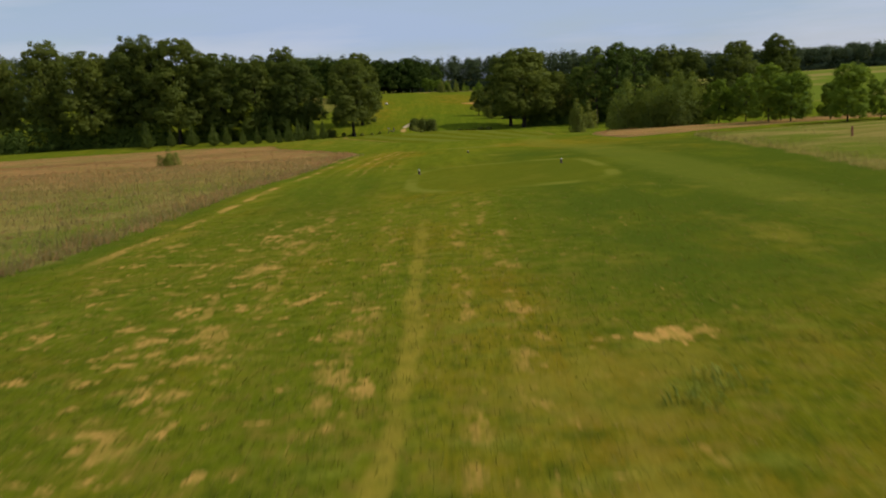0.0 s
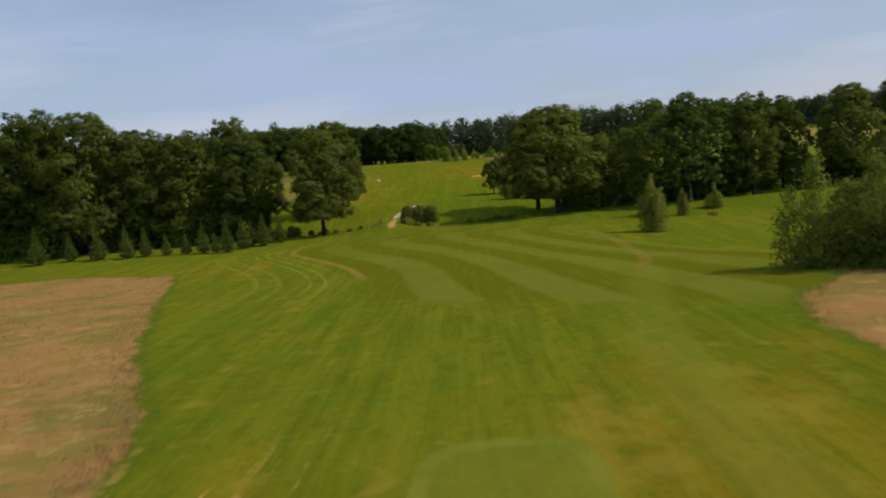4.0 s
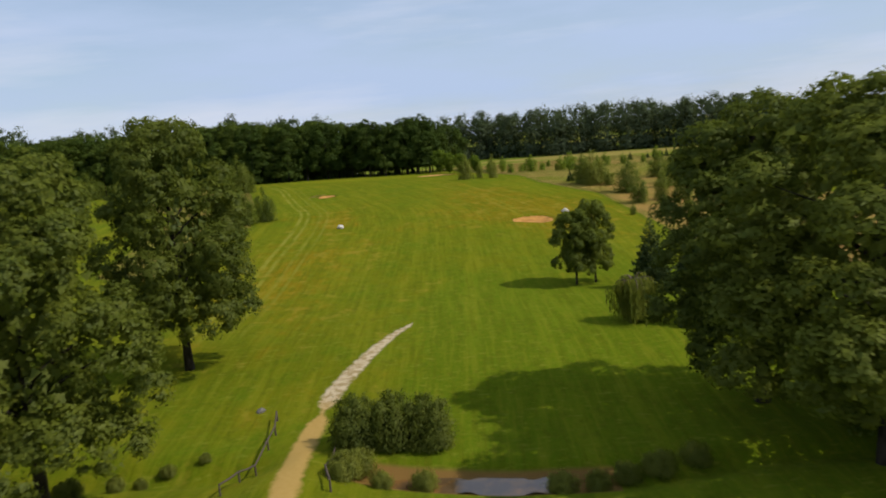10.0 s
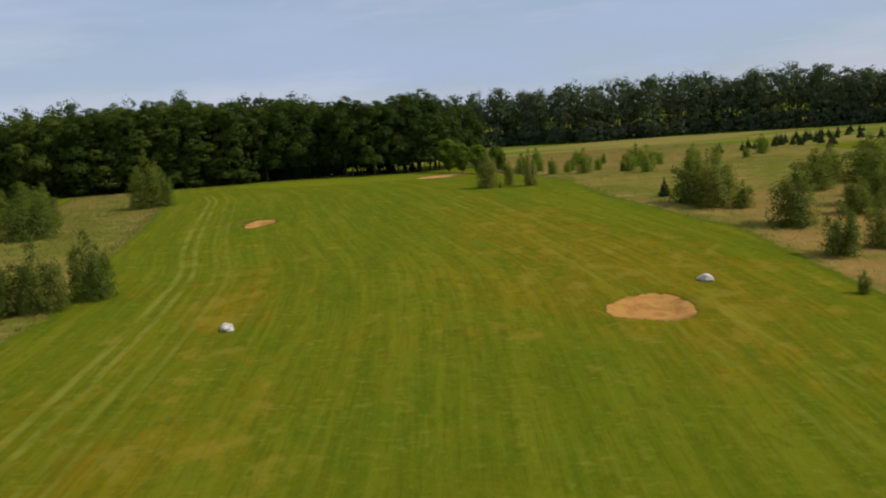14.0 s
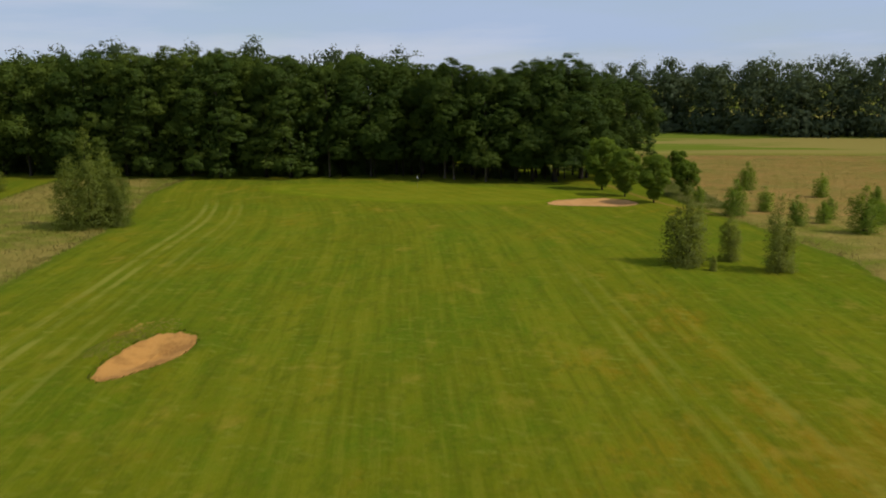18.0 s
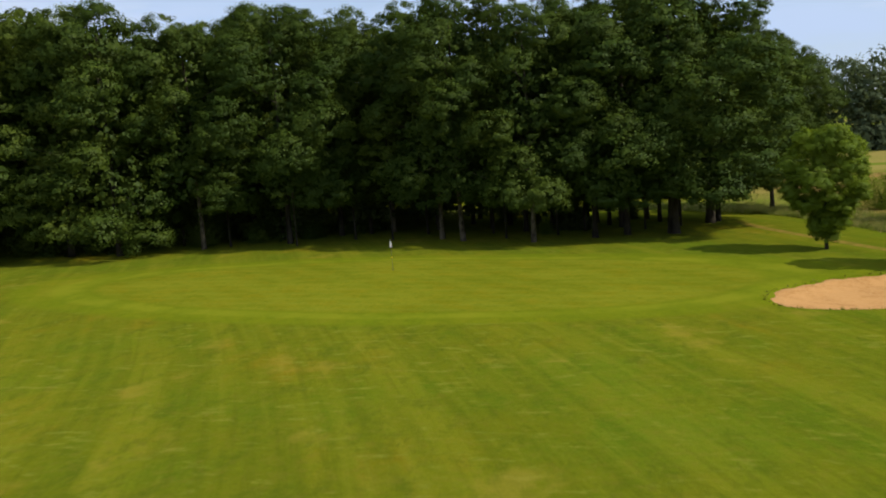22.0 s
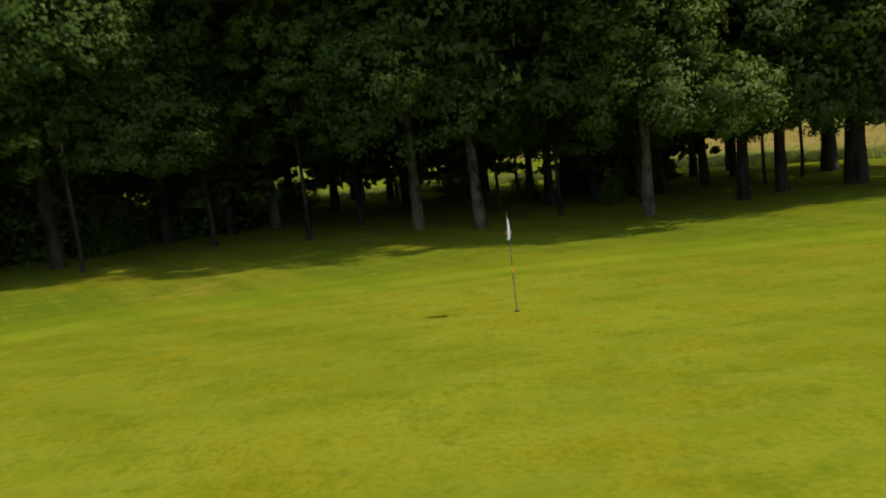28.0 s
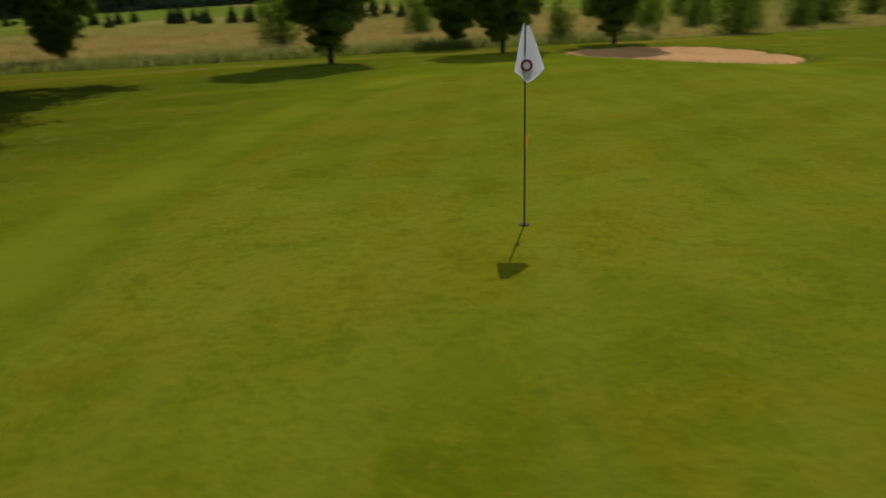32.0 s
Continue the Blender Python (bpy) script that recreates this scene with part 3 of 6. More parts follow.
    hay = g.mix(g.step(fine, 0.45, 0.65, 0.0, 0.35), hay, (0.15, 0.115, 0.036))
    pale_hay = g.mix(g.step(g.noise(0.075, 5, 0.62, (0.8, 1, 1), 38.0), 0.47, 0.58), (0.116, 0.132, 0.013), (0.215, 0.166, 0.037))
    pale_hay = g.mix(g.step(g.noise(0.3, 5, 0.66, (0.6, 1, 1), 48.0), 0.50, 0.62, 0.0, 0.6), pale_hay, (0.29, 0.21, 0.058))
    pale_hay = g.mix(g.step(g.noise(0.24, 5, 0.66, (0.6, 1, 1), 98.0), 0.54, 0.64, 0.0, 0.6), pale_hay, (0.108, 0.118, 0.016))
    pale_hay = g.mix(g.step(g.noise(1.8, 5, 0.68, (1, 1, 1), 58.0), 0.5, 0.66, 0.0, 0.5), pale_hay, (0.130, 0.118, 0.030))
    hay = g.mix(g.step(g.noise(0.13, 6, 0.7, (1, 1, 1), 108.0), 0.50, 0.62, 0.0, 0.5), hay, (0.165, 0.140, 0.026))
    hay = g.mix(g.step(g.noise(0.5, 6, 0.72, (1, 1, 1), 118.0), 0.54, 0.66, 0.0, 0.6), hay, (0.42, 0.27, 0.10))
    hay = g.mix(g.attr("green_meadow"), hay, pale_hay)
    hay = g.mix(g.math("MULTIPLY", g.attr("lush"), g.step(g.noise(0.3, 5, 0.65), 0.3, 0.6, 0.5, 1.0)), hay, g.mix(mid, (0.080, 0.125, 0.010), (0.170, 0.190, 0.025)))
    # shadow along the meadow's mown edge, painted as a dark green line
    lip = g.math("MULTIPLY", g.ridge(md, -0.5, 0.9), 0.5)
    col = g.mix(lip, col, (0.060, 0.085, 0.006))
    col = g.mix(g.step(md, -0.4, 0.3), col, hay)
    # far fields
    field = g.mix(g.step(g.noise(0.022, 5, 0.6, (0.3, 1.1, 1), 4.0), 0.50, 0.56), (0.105, 0.140, 0.012), (0.235, 0.182, 0.048))
    field = g.mix(g.step(mid, 0.4, 0.7, 0.0, 0.3), field, (0.20, 0.18, 0.04))
    col = g.mix(g.attr("far_field"), col, field)
    # sand and stone of the path, and bare stream banks
    sand = g.mix(g.noise(2.5, 4), (0.36, 0.215, 0.062), (0.45, 0.29, 0.095))
    sand = g.mix(g.attr("pale"), sand, g.mix(g.step(mid, 0.4, 0.6), (0.32, 0.23, 0.12), (0.52, 0.41, 0.27)))
    pd = g.math("SUBTRACT", g.attr("path_half"), g.math("ABSOLUTE", g.attr("path_x")))
    pd = g.math("ADD", pd, g.math("MULTIPLY", g.math("SUBTRACT", mid, 0.5), 1.0))
    col = g.mix(g.step(pd, -0.25, 0.3, 0.0, 0.95), col, sand)
    col = g.mix(g.step(g.attr("bank_d"), -0.4, 0.3), col, g.mix(fine, (0.22, 0.115, 0.03), (0.15, 0.09, 0.03)))
    close_cut = g.step(g.attr("green_d"), -5.0, 0.0, 1.0, 0.32)
    bumpy = g.math("ADD", g.math("MULTIPLY", fine, 0.5), g.math("MULTIPLY", g.noise(3.5, 4), 0.7))
    return g.surface(col, 0.95, g.bump(g.math("MULTIPLY", bumpy, close_cut), 0.5, 0.11), 0.0, 0.0, 0.075)


def ground_sheet(x, y):
    """The turf, cut away beneath the sand."""
    z = height(x, y)
    for cx, cy, rx, ry, turn, seed in BUNKERS:
        z = z - 0.3 * np.clip((oval_distance(x, y, cx, cy, rx, ry, turn, 0.16, seed) - 0.5) / 0.9, 0, 1)
    return z


def build_ground():
    xs = lines_between([(-3000, -700, 8), (-700, -200, 20), (-200, -75, 40), (-75, 50, 140), (50, 130, 44), (130, 700, 40), (700, 3000, 8)])
    ys = lines_between([(-1500, -100, 8), (-100, -6, 25), (-6, 60, 84), (60, 262, 190), (262, 300, 76), (300, 500, 190), (500, 566, 100), (566, 800, 60), (800, 1500, 18), (1500, 4000, 8)])
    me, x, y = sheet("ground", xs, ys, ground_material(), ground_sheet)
    wob = 0.5 * wave(x, y, 7, 8)

    def attribute(name, v):
        me.attributes.new(name, "FLOAT", "POINT").data.foreach_set("value", np.asarray(v, np.float32))

    md = np.max([polygon_distance(x, y, p) for p in (MEADOW_START, MEADOW_RIGHT, MEADOW_HEDGE, MEADOW_FAR, MEADOW_LEFT)], 0)
    attribute("meadow_d", md + wob)
    attribute("green_meadow", np.where((x > 3) & (y > 515), 0.4 + 0.5 * np.clip((x - 52) / 15, 0, 1), 1) * (1 - 0.6 * np.clip((x - 28) / 8, 0, 1) * np.clip((470 - y) / 30, 0, 1)) * np.clip((y - 330) / 30, 0, 1) * np.clip((640 - y) / 20, 0.15, 1) * 0.92 + np.clip((x - 15) / 3, 0, 1) * (y < 104) + 0.97 * (x < -9) * np.clip((72 - y) / 25, 0, 1))
    attribute("lush", np.exp(-(((y - 578) / 15) ** 2)) * np.clip((8 - x) / 10, 0, 1) * np.clip((x + 75) / 10, 0, 1))
    attribute("broad_x", x - spline(y, [20, 45, 66, 100, 118, 140, 158, 187, 260], [11.6, 10.4, 10.5, 11.4, 12.5, 16, 20, 24.8, 30]))
    open_field = np.clip((x - 95) / 10, 0, 1) * np.clip((y - 330) / 40, 0, 1)
    banded = 0.65 * np.clip((x - 50) / 10, 0, 1) * np.clip((y - 530) / 15, 0, 1)
    attribute("far_field", np.max([np.clip((y - 632) / 25, 0, 1) * (x > -70), open_field, banded], 0))
    centre = spline(y, [130, 160, 173, 181, 189, 198.5, 208, 214, 217, 228, 244, 264], [1, -2.6, -4.2, -5.7, -7.9, -12.1, -16.8, -19.4, -19.9, -18.9, -14.9, -10.1])
    u = (x - centre) / 9.4
    attribute("stripe", u)
    inside = np.minimum(np.minimum(u * 9.4 + 4, (4.2 - u) * 9.4), np.minimum((y - 148 + 0.8 * x) * 0.35, (260 - y) * 0.3))
    attribute("stripe_d", inside + wob)
    straw = np.clip((40 - y) / 12, 0, 1) * (0.16 + 0.34 * np.exp(-(((x + 5.5) / 3.4) ** 2))) + 0.28 * np.exp(-(((x + 6.2) / 2.2) ** 2)) * np.clip((112 - y) / 8, 0, 1) * np.clip((y - 34) / 8, 0, 1)
    straw = straw + 1.2 * np.exp(-(((x - 3.4) / 0.9) ** 2) - ((y - 15.3) / 0.22) ** 2)
    straw = np.clip(straw, 0, 1) * np.clip((x + 14) / 4, 0, 1) * np.clip((9 - x) / 4, 0.3, 1)
    attribute("straw", straw + 0.75 * np.exp(-(((x + 40.4) / 1.5) ** 2) - ((y - 449) / 3.2) ** 2))
    attribute("edge_x", x - spline(y, [0, 28, 37, 45, 53, 61, 78, 98, 116], [-13, -10.0, -9.1, -8.6, -7.9, -7.9, -8.2, -9.0, -11.5]))
    dry = 0.36 + 0.05 * np.clip((y - 485) / 15, 0, 1) + 0.38 * np.exp(-(((x - 0.9) / 1.6) ** 2)) * np.clip((27 - y) / 8, 0, 1) + 0.72 * np.exp(-(((x - 8 + 0.22 * (y - 420)) / 15) ** 2)) * np.clip((y - 360) / 25, 0, 1) * np.clip((462 - y) / 40, 0, 1) + 0.45 * np.exp(-(((x + 27) / 9) ** 2)) * np.clip((y - 300) / 20, 0, 1) * np.clip((420 - y) / 30, 0, 1)
    dry = dry + 0.55 * np.exp(-(((x + 4.6) / 2.4) ** 2)) * np.clip((y - 52) / 12, 0, 1) * np.clip((112 - y) / 12, 0, 1) + 0.7 * np.exp(-(((x + 40.3) / 1.8) ** 2) - ((y - 448) / 2.5) ** 2) - 0.6 * np.clip((50 - np.abs(y - 300)) / 20, 0, 1) * np.clip((x + 7) / 6, 0, 1) - 0.3 * np.exp(-(((x - 26) / 7) ** 2)) * np.clip((y - 420) / 20, 0, 1) + 0.28 * np.exp(-(((y - 205) / 25) ** 2)) * np.clip((-x - 20) / 6, 0, 1)
    dry = dry + 0.5 * np.exp(-(((x - 14) / 8) ** 2)) * np.clip((y - 44) / 14, 0, 1) * np.clip((128 - y) / 20, 0, 1) + 0.3 * np.clip((x + 1) / 3, 0, 1) * np.clip((22 - y) / 8, 0, 1)
    dry = dry + 0.45 * np.exp(-(((x + 2.0) / 4.5) ** 2) - ((y - 461.7) / 9) ** 2)
    attribute("dry", dry + 0.10 * np.clip((130 - y) / 20, 0, 1) * np.clip((y - 34) / 8, 0, 1) + 0.12 * np.clip((40 - y) / 8, 0, 1))
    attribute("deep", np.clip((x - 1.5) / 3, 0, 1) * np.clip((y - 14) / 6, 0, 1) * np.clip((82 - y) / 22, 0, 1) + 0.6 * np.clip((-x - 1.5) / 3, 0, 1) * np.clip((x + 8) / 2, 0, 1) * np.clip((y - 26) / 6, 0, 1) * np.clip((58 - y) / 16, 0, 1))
    attribute("left_track", x - spline(y, [p[1] for p in TRACK_LEFT], [p[0] for p in TRACK_LEFT]))
    attribute("right_track", x - spline(y, [p[1] for p in TRACK_RIGHT], [p[0] for p in TRACK_RIGHT]))
    attribute("far_path", x - spline(y, [p[1] for p in PATH_FAR], [p[0] for p in PATH_FAR]))
    attribute("lane", x - spline(y, [-20, 200, 300, 319, 331, 351, 379, 400, 423, 445, 475, 495, 510, 524, 600], [-31, -31, -31, -31.4, -31.7, -32.2, -33, -35, -41.5, -47.4, -55, -60.4, -66, -72.5, -95]))
    attribute("right_lane", x - spline(y, [200, 330, 360, 390, 420, 450, 480, 560], [22, 21, 18, 11.5, 3.9, -4.2, -12.3, -34]))
    tee = np.maximum(box_distance(x, y, 3.1, 43.6, 4.8, 7.4), box_distance(x, y, 3.6, 103.5, 3.1, 5.6))
    attribute("tee_d", tee)
    attribute("green_d", oval_distance(x, y, *GREEN, 0.05, 2.5))
    attribute("mow", (0.75 * x + 0.66 * y) / 2.6 + 0.1 * wave(x, y, 8, 12))
    attribute("path_x", x - spline(y, [p[1] for p in PATH_LINE], [p[0] for p in PATH_LINE]))
    half = spline(y, [266, 268, 272, 286, 288.5, 291, 297, 305, 311, 316], [-0.6, 0.7, 0.95, 0.85, 0.15, 0.85, 0.85, 0.65, 0.45, -0.4])
    attribute("path_half", np.where((y > 264) & (y < 318), half, -3))
    attribute("pale", np.clip((y - 288) / 4, 0, 1))
    bank = np.where((x > -10) & (x < 9) & (np.abs(y - 276) < 6), 1.9 - line_distance(x, y, STREAM), -5)
    attribute("bank_d", bank)
    return tagged(new("ground", me), "golf course turf with mown stripes, dry patches and uncut meadow", "ground", kind="structure")


build_ground()

# sand bunkers
g = Graph("bunker_sand")
n1, n2 = g.noise(0.7, 4), g.noise(7, 5, 0.7)
SAND = g.surface(g.mix(g.step(n2, 0.35, 0.7, 0.0, 0.7), g.mix(g.step(n1, 0.36, 0.58), (0.27, 0.120, 0.026), (0.45, 0.215, 0.050)), (0.50, 0.265, 0.072)), 0.95, g.bump(n2, 0.5, 0.06), 0.1)
g = Graph("green_bunker_sand")
n1, n2 = g.noise(0.7, 4), g.noise(7, 5, 0.7)
SAND_PALE = g.surface(g.mix(g.step(n2, 0.35, 0.7), g.mix(g.step(n1, 0.36, 0.58), (0.37, 0.175, 0.048), (0.49, 0.25, 0.080)), (0.54, 0.30, 0.11)), 0.95, g.bump(n2, 0.5, 0.06), 0.1)
for k, (cx, cy, rx, ry, turn, seed) in enumerate(BUNKERS):
    rings, around = 14, 72
    c, s = math.cos(radians(turn)), math.sin(radians(turn))
    pts = [(cx, cy)]
    for r in range(1, rings + 1):
        for a in np.arange(around) * 2 * math.pi / around:
            q = (r / rings) * (1 + 0.16 * (math.sin(2 * a + seed) * 0.6 + math.sin(3 * a + 2.1 * seed) * 0.5) + 0.018 * math.sin(17 * a + seed) + 0.014 * math.sin(29 * a) + 0.02 * math.sin(9 * a + 2 * seed))
            u, v = q * math.cos(a) * rx, q * math.sin(a) * ry
            pts.append((cx + u * c - v * s, cy + u * s + v * c))
    pts = np.array(pts)
    z = height(pts[:, 0], pts[:, 1]) + 0.07
    z[-around:] -= 0.13
    bm = bmesh.new()
    vs = [bm.verts.new((px, py, pz)) for (px, py), pz in zip(pts, z)]
    for i in range(around):
        bm.faces.new((vs[0], vs[1 + i], vs[1 + (i + 1) % around]))
        for r in range(rings - 1):
            o, p = 1 + r * around, 1 + (r + 1) * around
            bm.faces.new((vs[o + i], vs[p + i], vs[p + (i + 1) % around], vs[o + (i + 1) % around]))
    for f in bm.faces:
        f.smooth = True
    me = bpy.data.meshes.new("bunker")
    bm.to_mesh(me)
    bm.free()
    me.materials.append(SAND_PALE if k == 2 else SAND)
    tagged(new("sand_bunker", me), "greenside bunker of pale orange sand with a shallow lip" if k == 2 else "fairway bunker of reddish sand with a grass lip", "bunker", kind="structure")

# stream water by the crossing
g = Graph("muddy_water")
WATER = g.surface(g.mix(g.step(g.noise(0.5, 3), 0.4, 0.6), (0.20, 0.10, 0.03), (0.11, 0.065, 0.03)), 0.16, g.bump(g.noise(2.2, 3), 0.12, 0.05), 0.5)
rng = np.random.RandomState(3)
sx = np.linspace(-9.4, 6.0, 40)
sy = np.interp(sx, [p[0] for p in STREAM], [p[1] for p in STREAM])
half = 1.45 + 0.3 * np.sin(sx * 1.3) + 0.2 * np.sin(sx * 2.9 + 1)
half = half * np.sqrt(np.clip((sx + 9.5) / 1.5, 0.02, 1) * np.clip((6.1 - sx) / 1.5, 0.02, 1))
across = np.linspace(-1, 1, 7)
verts = np.stack([np.repeat(sx, 7), (sy[:, None] + half[:, None] * across).ravel(), np.full(280, 8.17)], 1)
i = (np.arange(39)[:, None] * 7 + np.arange(6)[None]).ravel()
me = mesh_from("water", verts, np.stack([i, i + 7, i + 8, i + 1], 1), WATER)
tagged(new("stream_water", me), "shallow muddy brown water of the stream", "water", kind="structure")

# ---------------------------------------------------------------- trees


def unit(v):
    return v / np.maximum(np.linalg.norm(v, axis=-1, keepdims=True), 1e-9)


def leaf_cards(centres, normals, size, rng, aspect=0.62, bend=0.22):
    """One small bent spray of needles a point: four corners, folded along the middle."""
    n = unit(unit(normals) + rng.normal(size=normals.shape) * 0.42)
    t = unit(np.cross(n, unit(rng.normal(size=n.shape))))
    b = np.cross(n, t)
    s = size[:, None]
    v = np.stack([centres + t * s, centres + b * s * aspect - n * s * bend, centres - t * s, centres - b * s * aspect - n * s * bend], 1)
    return v.reshape(-1, 3)


def leaf_tufts(centres, outward, leaf, spread, many, rng):
    """Pointed leaves gathered in tufts: corners, and how each leaf is turned to the light."""
    k = len(centres)
    off = rng.normal(size=(k, many, 3)) * [1, 1, 0.75]
    grow = rng.uniform(0.7, 1.3, (k, 1, 1))
    c = (np.asarray(centres)[:, None] + off * spread * grow).reshape(-1, 3)
    face = unit((unit(outward)[:, None] * 0.9 + off * 0.30).reshape(-1, 3) + rng.normal(size=(k * many, 3)) * 0.15)
    n = unit(face + rng.normal(size=face.shape) * 0.5)
    t = unit(np.cross(n, unit(rng.normal(size=n.shape))))
    b = np.cross(n, t)
    s = leaf * rng.uniform(0.6, 1.3, (len(c), 1))
    v = np.stack([c + t * s * 1.15, c - t * s * 0.5 + b * s * 0.62, c - t * s * 0.5 - b * s * 0.62], 1)
    return v.reshape(-1, 3), face


def card_mesh(name, verts, material, facing=None, corners=4):
    """Leaves as one mesh. facing: how the leaf mass round each leaf is turned to the light."""
    me = mesh_from(name, verts, np.arange(len(verts)).reshape(-1, corners), material, smooth=facing is not None)
    if facing is not None:
        me.normals_split_custom_set_from_vertices(np.repeat(unit(facing), corners, 0).tolist())
    return me


def tube(points, radii, sides=7):
    """Corners and faces of a tapering tube along points."""
    p, r = np.asarray(points, float), np.asarray(radii, float)
    d = unit(np.gradient(p, axis=0))
    a = unit(np.cross(d, np.where(np.abs(d[:, 2:]) > 0.8, [[1.0, 0, 0]], [[0, 0, 1.0]])))
    b = np.cross(d, a)
    ang = np.arange(sides) * 2 * np.pi / sides
    v = p[:, None] + r[:, None, None] * (np.cos(ang)[None, :, None] * a[:, None] + np.sin(ang)[None, :, None] * b[:, None])
    i, j = np.meshgrid(np.arange(len(p) - 1), np.arange(sides), indexing="ij")
    k = (j + 1) % sides
    f = np.stack([i * sides + j, i * sides + k, (i + 1) * sides + k, (i + 1) * sides + j], -1).reshape(-1, 4)
    return v.reshape(-1, 3), f


def join(tubes):
    vs, fs, n = [], [], 0
    for v, f in tubes:
        vs.append(v)
        fs.append(f + n)
        n += len(v)
    return np.concatenate(vs), np.concatenate(fs)


def lump_points(centres, radii, per, rng, low=-0.55, jitter=0.28):
    """Points and outward directions over the upper sides of many rounded leaf masses."""
    pts, dirs = [], []
    for c, r in zip(centres, radii):
        k = int(per * (np.mean(r) ** 1.6))
        d = unit(rng.normal(size=(k * 2, 3)))
        d = d[d[:, 2] > low - 0.25 * rng.uniform(size=len(d))][:k]
        pts.append(c + d * r * rng.uniform(1 - jitter, 1.1, (len(d), 1)))
        dirs.append(d * 0.9 + np.clip(d[:, 2:] + 0.5, 0, 1) * [[0, 0, 0.5]])
    return np.concatenate(pts), np.concatenate(dirs)


def inner_leaves(env, zs, count, leaf, rng, reach=(0.45, 0.88)):
    """Tufts filling the inside of a crown, whose half width env is given over the heights zs."""
    z = rng.uniform(zs[0], zs[-1], count)
    a = rng.uniform(0, 6.283, count)
    q = np.interp(z, zs, env) * rng.uniform(reach[0] ** 2, reach[1] ** 2, count) ** 0.5
    p = np.column_stack([np.cos(a) * q, np.sin(a) * q, z])
    d = np.column_stack([np.cos(a), np.sin(a), np.full(count, 0.35)])
    return leaf_tufts(p, d, leaf, leaf * 0.9, 7, rng)


def trunk_and_limbs(rng, h, base, reach, targets, lean=0.02, thick=1.0):
    """A tapered stem up to reach, with limbs to the targets."""
    n = 9
    zs = np.linspace(-0.4, reach, n)
    off = np.cumsum(rng.normal(size=(n, 2)) * lean * h / n, 0)
    off -= off[1]
    stem = np.column_stack([off, zs])
    rad = base * np.interp(zs, [-0.4, 0.0, 0.6, reach], [1.3, 1.12, 1.0, 0.3])
    limbs = []
    for q in targets:
        z0 = np.clip(q[2] - 0.35 * np.hypot(q[0], q[1]) - rng.uniform(0.5, 2), 0.34 * reach, reach * 0.97)
        p0 = np.array([np.interp(z0, zs, off[:, 0]), np.interp(z0, zs, off[:, 1]), z0])
        r0 = base * np.interp(z0, [0, reach], [0.62, 0.22]) * thick
        mid = p0 + (q - p0) * 0.5 + rng.normal(size=3) * 0.25 + [0, 0, 0.06 * np.linalg.norm(q - p0)]
        limbs.append(tube([p0, p0 * 0.5 + mid * 0.5 + [0, 0, 0.1], mid, q], [r0, r0 * 0.75, r0 * 0.5, r0 * 0.12], 5))
    return tube(stem, rad, 9), limbs


